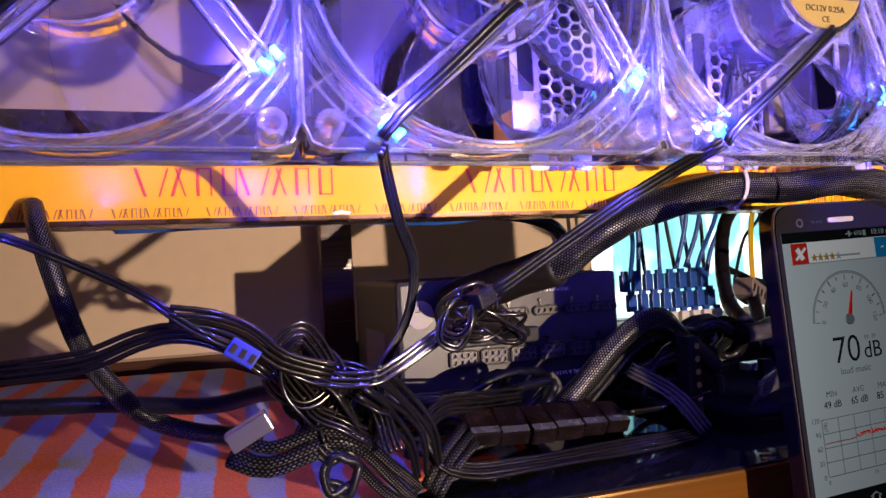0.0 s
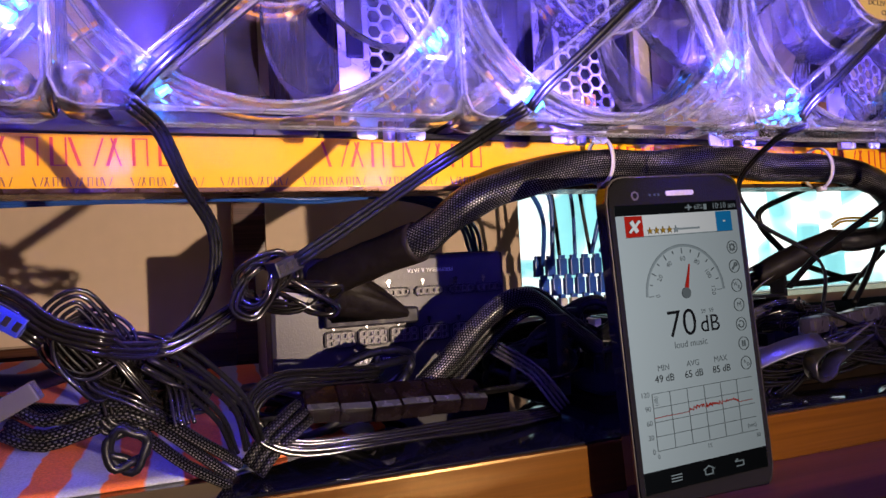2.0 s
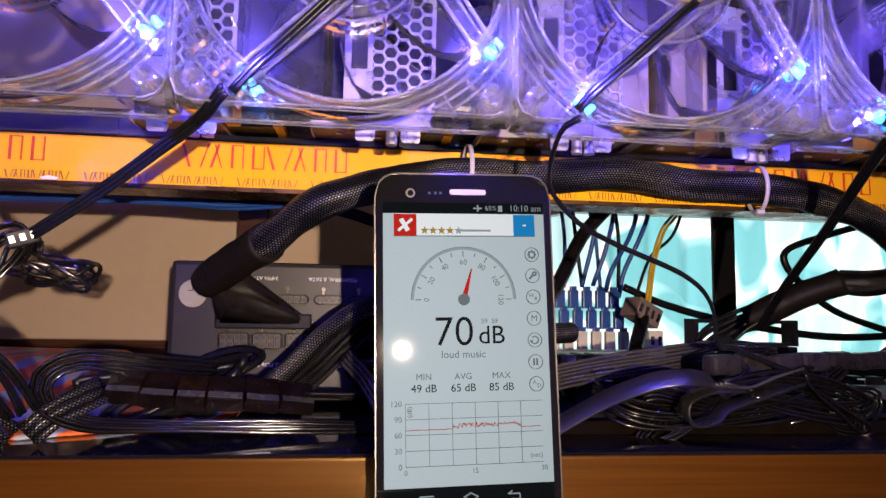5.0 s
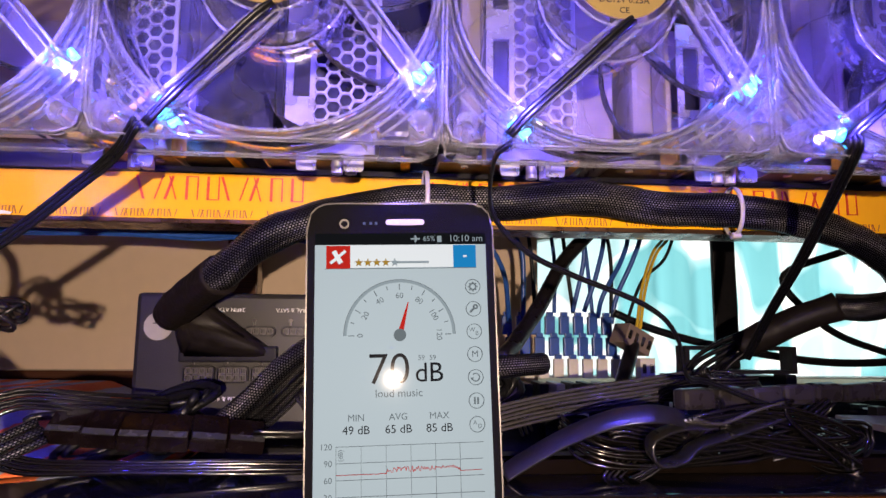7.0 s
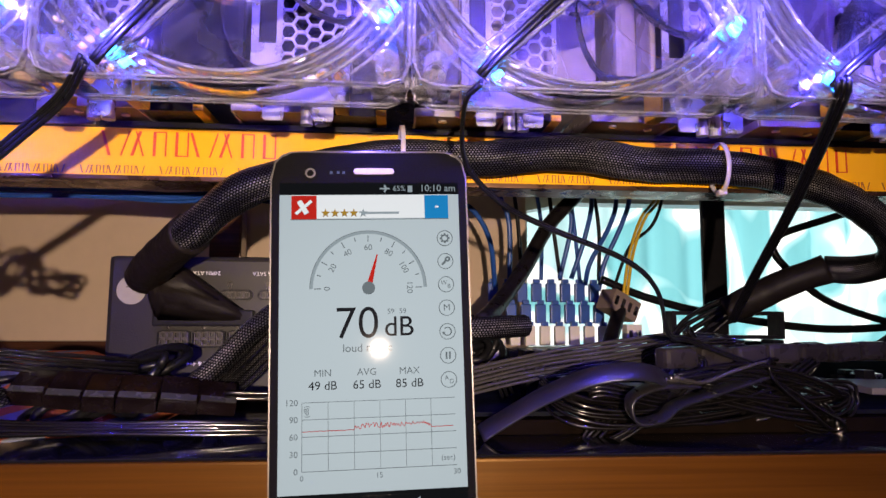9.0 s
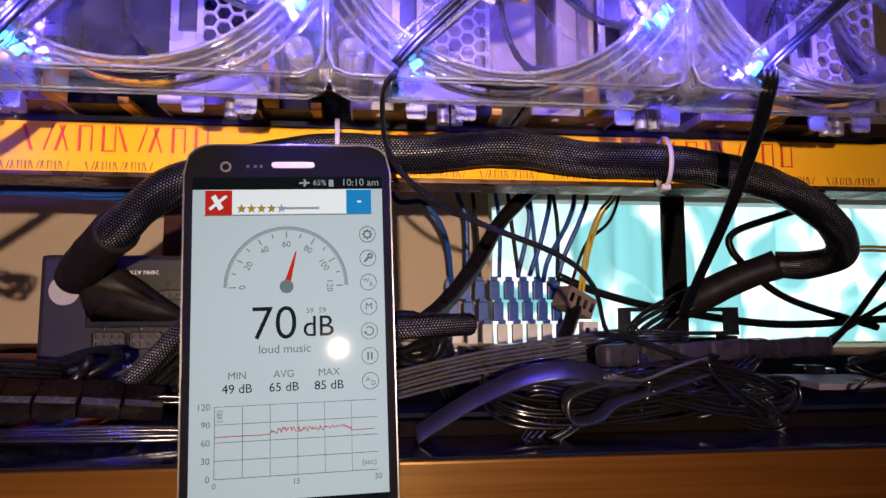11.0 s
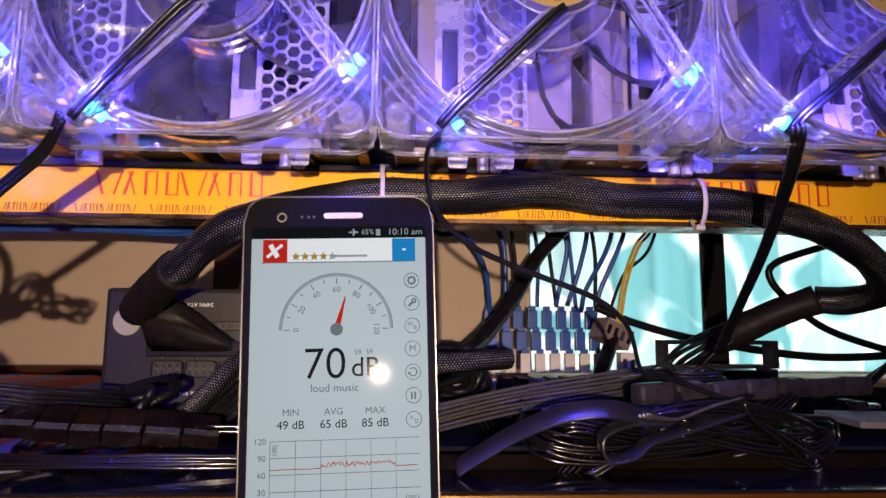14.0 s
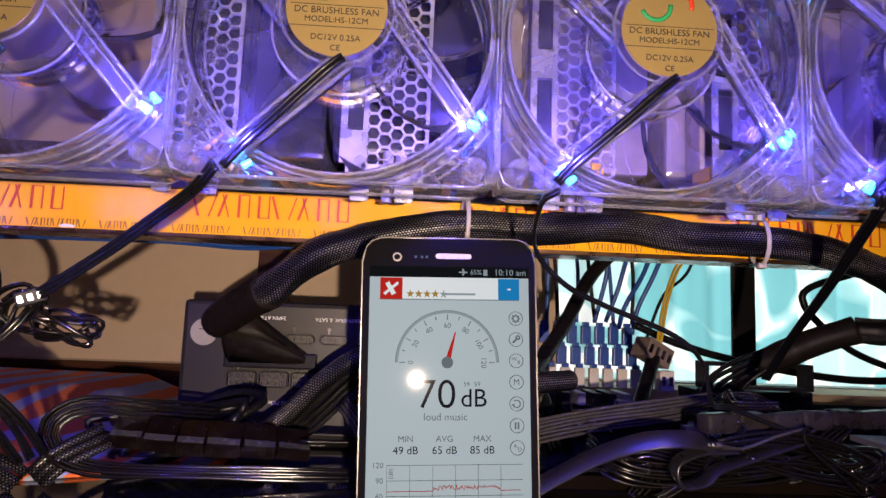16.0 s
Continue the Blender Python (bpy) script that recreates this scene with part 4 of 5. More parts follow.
LOOPS1 = [(0.309, 0.11, 0.01), (0.316, 0.09, 0.002), (0.34, 0.085, -0.002), (0.391, 0.085, 0.002), (0.429, 0.09, 0.01), (0.46, 0.1, 0.008), (0.451, 0.095, 0.0), (0.418, 0.085, 0.003), (0.379, 0.085, 0.012)]
LOOPS2 = [(0.364, 0.08, 0.015), (0.39, 0.08, 0.019), (0.418, 0.085, 0.016), (0.445, 0.09, 0.007), (0.421, 0.09, 0.005), (0.377, 0.08, 0.01)]
SLEEVE_B = [(0.372, 0.24, 0.136), (0.345, 0.23, 0.108), (0.323, 0.21, 0.076), (0.301, 0.18, 0.052), (0.286, 0.15, 0.041)]
BRAID_P = [(0.264, 0.13, 0.037), (0.285, 0.135, 0.038), (0.31, 0.15, 0.039)]
BLACK_R1 = [(0.646, 0.3, 0.14), (0.595, 0.3, 0.125), (0.555, 0.3, 0.111), (0.551, 0.3, 0.097), (0.568, 0.3, 0.078), (0.601, 0.3, 0.055), (0.677, 0.3, 0.032)]
BLACK_R2 = [(0.692, 0.28, 0.063), (0.626, 0.26, 0.037), (0.583, 0.24, 0.022)]
BLACK_R3 = [(0.404, 0.3, 0.074), (0.44, 0.3, 0.06), (0.495, 0.3, 0.047), (0.589, 0.3, 0.035), (0.688, 0.3, 0.039)]
YELLOW = [(0.454, 0.3, 0.144), (0.44, 0.3, 0.124), (0.426, 0.29, 0.095), (0.416, 0.28, 0.06)]
YELLOW2 = [(0.714, 0.3, 0.097), (0.666, 0.3, 0.098), (0.648, 0.3, 0.092)]
BLUE1 = [(0.272, 0.3, 0.138), (0.297, 0.3, 0.131), (0.315, 0.31, 0.106), (0.323, 0.33, 0.066)]
BLUE2 = [(0.327, 0.33, 0.149), (0.335, 0.33, 0.122), (0.336, 0.335, 0.066)]
BLUE3 = [(0.385, 0.33, 0.149), (0.389, 0.33, 0.123), (0.38, 0.337, 0.076)]
BLUE4 = [(0.407, 0.33, 0.15), (0.401, 0.33, 0.113), (0.39, 0.337, 0.076)]
BLUE5 = [(0.429, 0.33, 0.15), (0.423, 0.33, 0.123), (0.405, 0.33, 0.09), (0.402, 0.337, 0.071)]
BLUE6 = [(0.441, 0.33, 0.15), (0.433, 0.33, 0.123), (0.419, 0.335, 0.09), (0.414, 0.337, 0.066)]
BLUE_H = [(-0.083, 0.2, 0.116), (-0.026, 0.2, 0.117), (0.035, 0.2, 0.118), (0.099, 0.2, 0.116), (0.141, 0.2, 0.118), (0.185, 0.22, 0.114), (0.222, 0.26, 0.101), (0.246, 0.3, 0.077)]


# ---------------------------------------------------------------- power supply
psu = thing("power_supply", "black modular computer power supply lying upside down", "power supply")
PX0, PX1, PY0, PY1, PZ0, PZ1 = 0.0690, 0.2190, 0.1900, 0.3300, -0.0070, 0.0790
bm = bmesh.new()
box(bm, PX0, PX1, PY0, PY1, PZ0, PZ1, 0.003)
part("case", bm, PSU, psu, smooth=False)
bm = bmesh.new()
for i in range(26):
    x = PX0 + 0.014 + 0.005 * i
    box(bm, x, x + 0.0026, PY0 + 0.012, PY1 - 0.012, PZ1 - 0.0002, PZ1 + 0.0006, 0, )
part("top_grille", bm, DARK, psu, "dark slotted grille on the top")
bm = bmesh.new()
cyl(bm, 0.0085, 0.0006, pose(0.0830, PY0 - 0.0004, 0.0585, 90, 0, 0), 32)
seal = part("round_sticker", bm, STICKER, psu, "small round white sticker")
bm = bmesh.new()
box(bm, 0.0800, 0.0830, PY0 - 0.0010, PY0 - 0.0008, 0.0600, 0.0606)
box(bm, 0.0826, 0.0832, PY0 - 0.0010, PY0 - 0.0008, 0.0600, 0.0650)
part("sticker_mark", bm, INK, seal)


def socket(x, z, cols, rows, pitch=0.0042):
    w, h = cols * pitch + 0.002, rows * pitch + 0.002
    bm = bmesh.new()
    ring_plate(bm, rounded(w, h, 0.0006, 24, x, z, 0.13), rounded(w - 0.0014, h - 0.0014, 0.0004, 24, x, z, 0.13), PY0 - 0.0030, PY0 + 0.001)
    sk = part("socket", bm, DARK, psu, "row of square pin sockets")
    for i in range(cols):
        for j in range(rows):
            px, pz = x + (i - (cols - 1) / 2) * pitch, z + (j - (rows - 1) / 2) * pitch
            bm = bmesh.new()
            ring_plate(bm, rounded(pitch * 0.94, pitch * 0.94, 0.0003, 12, px, pz, 0.26), rounded(pitch * 0.62, pitch * 0.62, 0.0003, 12, px, pz, 0.26), PY0 - 0.0026, PY0 + 0.0005)
            part("pin_cell", bm, SOCKET, sk)
    bm = bmesh.new()
    cyl(bm, 0.0013, 0.0014, pose(x - w * 0.2, PY0 - 0.0012, z + h / 2 + 0.0035, 90, 0, 0), 10)
    box(bm, x - w * 0.2 - 0.0006, x - w * 0.2 + 0.0006, PY0 - 0.0016, PY0 - 0.0002, z + h / 2 + 0.0005, z + h / 2 + 0.004)
    part("latch_pin", bm, CHROME, sk)
    return sk


for i, x in enumerate((0.1090, 0.1290, 0.1490, 0.1690, 0.1890, 0.2060)):
    socket(x, 0.0300, 4, 2)
for x in (0.1440, 0.1660, 0.1880, 0.2070):
    socket(x, 0.0560, 4, 1)
for text, x, z, s in (("PERIPHERAL & SATA", 0.168, 0.0690, 0.0034), ("6x2 PCIe & 4+4", 0.128, 0.0155, 0.0036), ("PERIPHERAL & SATA", 0.186, 0.0155, 0.0034), ("24PIN ATX", 0.126, 0.0690, 0.0034)):
    lettering(text, s, WHITE_INK, pose(x, PY0 - 0.0005, z, 0, 180, 0), psu)
bm = bmesh.new()
box(bm, PX0 - 0.0006, PX0 - 0.0001, 0.225, 0.29, 0.005, 0.045)
part("side_sticker", bm, GREYCON, psu, "faded printed sticker on the side")

# ---------------------------------------------------------------- main cables
cable("braided_cable", MAIN[1:], 0.0088, BRAID, "thick black braided cable bundle tied to the rail", "cable", lump=0.10, seg=20)
cable("heat_shrink_end", SHRINK_R, 0.0097, HEATSHRINK, "black heat-shrink end of the cable bundle", "cable", lump=0.12, seg=16)
wires("bundle_wires", [(0.478, 0.218, 0.055), (0.456, 0.234, 0.041), (0.446, 0.242, 0.032), (0.440, 0.246, 0.020)], 6, 0.0017, 0.0029, RUBBER, "black wires leaving the heat-shrink end", jitter=0.0022, seed=21)
wires("bundle_wires", [(0.480, 0.214, 0.055), (0.462, 0.226, 0.040), (0.456, 0.232, 0.030), (0.462, 0.240, 0.016)], 5, 0.0016, 0.0030, RUBBER, "black wires leaving the heat-shrink end", jitter=0.0022, seed=22, turn=1.3)
cable("heat_shrink_end", SHRINK_L, 0.0106, HEATSHRINK, "black heat-shrink end plugged into the power supply", "cable", lump=0.12, seg=16)
boot = thing("main_plug", "wide black plug of the main power lead with taped boot", "plug")
bm = bmesh.new()
for a0 in range(12):
    c0, s0 = math.cos(a0 * math.pi / 6), math.sin(a0 * math.pi / 6)
    bm.verts.new((0.1080 + 0.0095 * c0, 0.1660 + 0.005 * s0, 0.0690 + 0.0075 * s0))
    bm.verts.new((0.1100 + 0.0120 * c0, 0.1735 + 0.006 * s0, 0.0560 + 0.0060 * s0))
for x in (0.1010, 0.1270, 0.1500):
    for y, z in ((0.1775, 0.0465 - 0.04 * (x - 0.101)), (0.1870, 0.0490 - 0.04 * (x - 0.101)), (0.1800, 0.0400), (0.1870, 0.0395)):
        bm.verts.new((x, y, z))
bmesh.ops.convex_hull(bm, input=bm.verts)
bmesh.ops.bevel(bm, geom=list(bm.edges), offset=0.0008, segments=2, affect="EDGES")
part("boot", bm, HEATSHRINK, boot, "black taped boot", smooth=True)
bm = bmesh.new()
box(bm, 0.0990, 0.1560, 0.1790, 0.1868, 0.0375, 0.0470, 0.0012)
part("plug_shell", bm, DARK, boot)


def zip_tie(p, r, m, tail):
    bm = bmesh.new()
    n = 40
    ring_plate(bm, [((r + 0.0008) * math.cos(2 * math.pi * i / n), (r + 0.0008) * 1.15 * math.sin(2 * math.pi * i / n)) for i in range(n)], [(r * math.cos(2 * math.pi * i / n), r * 1.15 * math.sin(2 * math.pi * i / n)) for i in range(n)], -0.0011, 0.0011)
    box(bm, -0.0022, 0.0022, -0.0022, 0.0022, -r * 1.15 - 0.0024, -r * 1.15 + 0.0005, 0.0006)
    bmesh.ops.transform(bm, matrix=Matrix.Translation(p) @ m, verts=bm.verts)
    return solo("zip_tie", bm, NYLON, tail, "cable tie", smooth=True)


zip_tie((0.403, 0.1075, 0.1205), 0.0108, pose(0, 0, 0, 0, 8, 86), "white nylon cable tie round the braided bundle")
zip_tie((0.2400, 0.1035, 0.1235), 0.0108, pose(0, 0, 0, 0, 4, 94), "white nylon cable tie round the braided bundle")

FANLEAD = "black flat lead hanging from a fan"
wires("fan_lead", FAN_B, 3, 0.00100, 0.0016, RUBBER, FANLEAD, group="fan leads")
wires("fan_lead", FAN_C, 3, 0.0009, 0.0016, RUBBER, "grey-black flat fan lead running to a white plug", group="fan leads")
wires("fan_lead", FAN_D + [(0.372, 0.082, 0.034), (0.395, 0.086, 0.026), (0.420, 0.088, 0.018), (0.445, 0.094, 0.014)], 2, 0.0008, 0.0014, RUBBER, FANLEAD, group="fan leads", turn=0.6)
wires("fan_lead", FAN_E, 3, 0.0010, 0.0017, RUBBER, FANLEAD, group="fan leads", turn=0.5)
cable("left_braided_cable", LEFT_THICK, 0.0041, BRAID, "black braided cable hanging from the rail", lump=0.1)
wires("left_lead", LEFT_THIN, 2, 0.0008, 0.0014, WIRE, "thin dark lead with a small plug")
wires("left_wires", LEFT_ARCH, 4, 0.0010, 0.0019, WIRE, "flat band of dark wires in an arch", jitter=0.0004, seed=3)
wires("left_flat_lead", LEFT_BLUE, 4, 0.0010, 0.0019, WIRE, "flat black lead catching blue light", turn=0.3, jitter=0.0004, seed=9)
cable("low_cable", LEFT_LOW, 0.0036, RUBBER, "thick black cable along the cloth", lump=0.05)


def coil(name, centre, rx, rz, turns, r, material, label, seed, tilt=0.0, depth=0.006, ragged=0.25):
    """A loose bunch of wire loops."""
    rng = random.Random(seed)
    t = thing(name, label, "cable")
    for k in range(turns):
        ph, sq = rng.uniform(0, 6.28), rng.uniform(1 - ragged, 1 + ragged)
        ox, oy, oz = (rng.uniform(-1, 1) * rx * ragged, rng.uniform(-1, 1) * depth, rng.uniform(-1, 1) * rz * ragged)
        tl = tilt + rng.uniform(-0.5, 0.5)
        pts = []
        for i in range(25):
            a = ph + 2 * math.pi * i / 24
            x, z = rx * sq * math.cos(a), rz * sq * math.sin(a) * (0.75 + 0.25 * math.sin(a * 2 + k))
            pts.append((centre[0] + ox + x * math.cos(tl) - z * math.sin(tl), centre[1] + oy + depth * 0.7 * math.sin(a + k * 1.3), centre[2] + oz + x * math.sin(tl) + z * math.cos(tl)))
        bm = bmesh.new()
        tube(bm, pts, r, 7, smoothed=False)
        part("loop", bm, material, t, smooth=True)
    return t


def ribbon_coil(name, centre, rx, rz, turns, count, r, material, label, seed, tilt=0.0, depth=0.006, spread=0.0019):
    """Loose loops of a flat lead of several wires."""
    rng = random.Random(seed)
    t = thing(name, label, "cable")
    for k in range(turns):
        ph, sq, wob = rng.uniform(0, 6.28), rng.uniform(0.65, 1.25), rng.uniform(0.15, 0.45)
        ox, oy, oz = rng.uniform(-0.35, 0.35) * rx, rng.uniform(-1, 1) * depth, rng.uniform(-0.35, 0.35) * rz
        tl, sweep = tilt + rng.uniform(-0.7, 0.7), rng.uniform(4.6, 6.6)
        pts = []
        for i in range(9):
            a = ph + sweep * i / 8
            x, z = rx * sq * math.cos(a), rz * sq * math.sin(a) * (1 - wob + wob * math.sin(a * 2 + k))
            pts.append((centre[0] + ox + x * math.cos(tl) - z * math.sin(tl), centre[1] + oy + depth * 0.8 * math.sin(a + k * 1.3), centre[2] + oz + x * math.sin(tl) + z * math.cos(tl)))
        for line in strand_lines(pts, count, spread, rng.uniform(-0.5, 0.5), 0.0016, 0.0002, seed + k):
            bm = bmesh.new()
            tube(bm, line, r, 6, smoothed=False)
            part("wire", bm, material, t, smooth=True)
    return t


ribbon_coil("wire_tangle", (0.000, 0.037, 0.050), 0.013, 0.010, 6, 4, 0.00075, WIRE, "tangled loops of flat dark fan lead", 3, -0.7, 0.006)
ribbon_coil("wire_tangle", (0.014, 0.044, 0.038), 0.015, 0.010, 5, 4, 0.00075, WIRE, "tangled loops of flat dark fan lead", 11, -0.5, 0.008)
ribbon_coil("wire_tangle", (0.020, 0.050, 0.028), 0.015, 0.009, 4, 3, 0.0008, RUBBER, "tangled loops of flat black lead", 17, -0.5, 0.010)
ribbon_coil("wire_coil", (0.056, 0.036, 0.068), 0.0105, 0.0090, 5, 2, 0.0008, WIRE, "small coil of flat dark lead by a plug", 4, 0.3, 0.004, 0.0016)
coil("wire_coil", (0.070, 0.044, 0.0625), 0.0135, 0.0050, 6, 0.0009, WIRE, "small flat loops of dark wire", 9, -0.1, 0.007, 0.15)
wires("gathered_wires", [(0.054, 0.038, 0.064), (0.043, 0.038, 0.057), (0.030, 0.036, 0.050), (0.021, 0.034, 0.048), (0.006, 0.036, 0.050), (-0.008, 0.034, 0.058)], 4, 0.0009, 0.0015, WIRE, "fan wires gathered by a tie", jitter=0.0007, seed=8)
wires("gathered_wires", [(0.021, 0.034, 0.048), (0.030, 0.042, 0.040), (0.044, 0.055, 0.022), (0.050, 0.068, 0.004)], 6, 0.0010, 0.0024, RUBBER, "black wires running down to the cloth", jitter=0.002, seed=12)


def plug(name, m, w, h, d, material, label, pins=3):
    t = thing(name, label, "plug", m)
    bm = bmesh.new()
    box(bm, -w / 2, w / 2, 0, d, -h / 2, h / 2, 0.0006)
    part("shell", bm, material, t)
    for i in range(pins):
        bm = bmesh.new()
        box(bm, -w / 2 + w * (i + 0.25) / pins, -w / 2 + w * (i + 0.75) / pins, -0.0004, 0.0002, -h * 0.22, h * 0.22)
        part("contact", bm, CHROME, t)
    return t


plug("fan_plug", pose(0.0645, 0.0275, 0.0738, 0, -20, 25), 0.0105, 0.0058, 0.007, DARK, "small black three-pin plug with bright contacts")
plug("fan_plug", pose(-0.0190, 0.0295, 0.0610, 0, 35, 0), 0.0100, 0.0065, 0.006, BLUEPLUG, "small blue-lit three-pin plug")
plug("drive_plug", pose(-0.0180, 0.0270, 0.0365, 0, -28, 0), 0.0140, 0.0062, 0.007, CLEARGREY, "clear grey drive plug hanging over the cloth", 0)

# braided leads by the cloth
wires("braided_lead", BRAID_L, 3, 0.0021, 0.0040, BRAID_SMALL, "black braided leads lying over the striped cloth", jitter=0.0008, seed=2)
wires("braided_lead", BRAID_L2, 3, 0.0021, 0.0040, BRAID_SMALL, "black braided leads dropping to the board edge", jitter=0.0006, seed=4)
coil("cable_loop", (0.011, 0.040, 0.018), 0.006, 0.0095, 3, 0.0014, RUBBER, "black ribbon loop over the cloth", 21, 0.2, 0.002, 0.12)
cable("arched_braided_cable", ARCH, 0.0056, BRAID_FINE, "black braided cable arching down from the power supply", lump=0.12, seg=16)
wires("arched_wires", [(x + 0.010, y + 0.010, z - 0.003) for x, y, z in ARCH], 5, 0.0018, 0.0034, BRAID_SMALL, "arched band of black sleeved wires", jitter=0.0008, turn=0.5, seed=6)
wires("crossing_wires", WIRES_X, 4, 0.0010, 0.0022, LIT_WIRE, "four wires crossing downwards, greyed as if lit", seed=3)
wires("level_wires", WIRES_M, 5, 0.0010, 0.0026, WIRE, "level band of grey-black wires", turn=1.2, seed=5, jitter=0.0006)
wires("looped_wires", LOOP, 5, 0.0010, 0.0021, WIRE, "wide loop of grey-black wires", jitter=0.0005, seed=7)
coil("cable_nest", (0.215, 0.150, 0.018), 0.030, 0.014, 12, 0.0022, RUBBER, "nest of black cables before the power supply", 31, 0.1, 0.016)
coil("cable_nest", (0.090, 0.140, 0.008), 0.040, 0.010, 10, 0.0022, RUBBER, "nest of black cables beside the power supply", 33, 0.0, 0.02)

# strapped flat bundle
wrap = thing("strapped_bundle", "flat black cable bundle wrapped in clear film segments", "cable")
spots = smooth_path(WRAP, 0.003)
cuts = [round(i * (len(spots) - 1) / 6) for i in range(7)]
for i in range(6):
    p, q = spots[cuts[i]] + Vector((0, 0.004, 0.0015)), spots[cuts[i + 1]] + Vector((0, 0.004, 0.0015))
    d = q - p
    m = Matrix.Translation((p + q) / 2) @ pose(0, 0, 0, 0, -math.degrees(math.atan2(d.z, d.x)), math.degrees(math.atan2(d.y, d.x))) @ pose(0, 0.0004 * math.sin(i * 2.2), 0.0004 * math.cos(i * 1.4), 3 * math.sin(i * 1.9), 0, 1.5 * math.cos(i * 2.7))
    h, g = d.length / 2 * 0.98, 0.0086 - 0.0010 * abs(i - 2.5) / 2.5
    bm = bmesh.new()
    # section: sloping lid, chamfer under the pale sheen strip, front, base
    ring = [(-g, -g * 0.15), (-g * 0.55, g * 0.20), (g * 0.55, g * 0.98), (g, g * 0.80), (g, -g * 0.9), (-g * 0.75, -g * 0.9)]
    ends = [[bm.verts.new((x, y, z)) for y, z in ring] for x in (-h, h)]
    for k in range(6):
        bm.faces.new((ends[0][k], ends[0][(k + 1) % 6], ends[1][(k + 1) % 6], ends[1][k]))
    bm.faces.new(list(reversed(ends[0])))
    bm.faces.new(ends[1])
    bmesh.ops.recalc_face_normals(bm, faces=list(bm.faces))
    bmesh.ops.bevel(bm, geom=list(bm.edges), offset=0.0005, segments=2, affect="EDGES")
    bmesh.ops.transform(bm, matrix=m, verts=bm.verts)
    sheath = part("segment", bm, BUNDLEFILM, wrap, "dark segment wrapped in clear film")
    # reflection on the chamfer, put in as a thin pale strip
    bm = bmesh.new()
    slab(bm, [(-h * 0.93, -g * 0.20), (h * 0.93, -g * 0.20), (h * 0.93, g * 0.20), (-h * 0.93, g * 0.20)], -0.0004, 0.0001)
    bmesh.ops.transform(bm, matrix=m @ Matrix.Translation((0, -g * 0.785, g * 0.03)) @ pose(0, 0, 0, -52, 0, 0), verts=bm.verts)
    part("chamfer_sheen", bm, CHAMFER_SHEEN, sheath, "pale strip for the sheen on the film chamfer")

# ---------------------------------------------------------------- motherboard side
tray = thing("motherboard", "black motherboard on its tray on the shelf", "motherboard")
bm = bmesh.new()
box(bm, 0.2240, 0.940, 0.094, 0.440, -0.0100, -0.0030, 0.001)
part("tray", bm, TRAYMAT, tray, "black plastic tray")
bm = bmesh.new()
box(bm, 0.2300, 0.900, 0.098, 0.430, -0.0020, 0.0000)
part("board", bm, PCB, tray, "dark circuit board")
bm = bmesh.new()
for sx in (0.235, 0.43, 0.62):
    for sy in (0.105, 0.33):
        cyl(bm, 0.003, 0.0012, pose(sx, sy, -0.0026), 10)
part("spacer", bm, CHROME, tray)


def block(name, x0, x1, y0, y1, z0, z1, material, label="", bevel=0.0008):
    bm = bmesh.new()
    box(bm, x0, x1, y0, y1, z0, z1, bevel)
    return part(name, bm, material, tray, label)


# connector frame by the main plug
bm = bmesh.new()
for q in ((0.4375, 0.5225, 0.0455, 0.0485), (0.4375, 0.5225, 0.0285, 0.0310), (0.4375, 0.4410, 0.0310, 0.0455), (0.5190, 0.5225, 0.0310, 0.0455)):
    box(bm, q[0], q[1], 0.246, 0.262, q[2], q[3])
part("socket_frame", bm, DARK, tray, "black socket frame")
block("socket_post", 0.4385, 0.4470, 0.246, 0.262, 0.0, 0.0280, DARK)
block("socket_post", 0.5130, 0.5215, 0.246, 0.262, 0.0, 0.0280, DARK)
block("port_block", 0.440, 0.520, 0.264, 0.300, 0.0, 0.026, DARK)
rng = random.Random(11)
for i in range(26):
    x, y = rng.uniform(0.30, 0.60), rng.uniform(0.13, 0.32)
    w, d, h = rng.uniform(0.003, 0.014), rng.uniform(0.003, 0.010), rng.uniform(0.003, 0.014)
    block("component", x - w, x + w, y - d, y + d, 0.0001, h, rng.choice((DARK, DARK, PCB, GREYCON, STEEL)), bevel=0.0004)
for i in range(7):
    x = 0.320 + 0.013 * i
    block("slot", x - 0.0035, x + 0.0035, 0.30, 0.338, 0.0001, 0.017, DARK if i % 3 else IVORY)
for i in range(5):
    bm = bmesh.new()
    cyl(bm, 0.0032, 0.010, pose(0.262 + 0.010 * (i % 2), 0.150 + 0.012 * i, 0.0052), 14)
    part("capacitor", bm, CHROME if i % 2 else DARK, tray)
bm = bmesh.new()
for i in range(5):
    cyl(bm, 0.0017, 0.002, pose(0.2165, 0.112, 0.008 + 0.007 * i, 90, 0, 0), 12)
header = solo("audio_header", bm, CHROME, "column of small bright metal sockets", "connector")
bm = bmesh.new()
box(bm, 0.2125, 0.2205, 0.1135, 0.124, -0.0028, 0.041, 0.001)
part("header_body", bm, DARK, header, "black body behind the metal sockets")

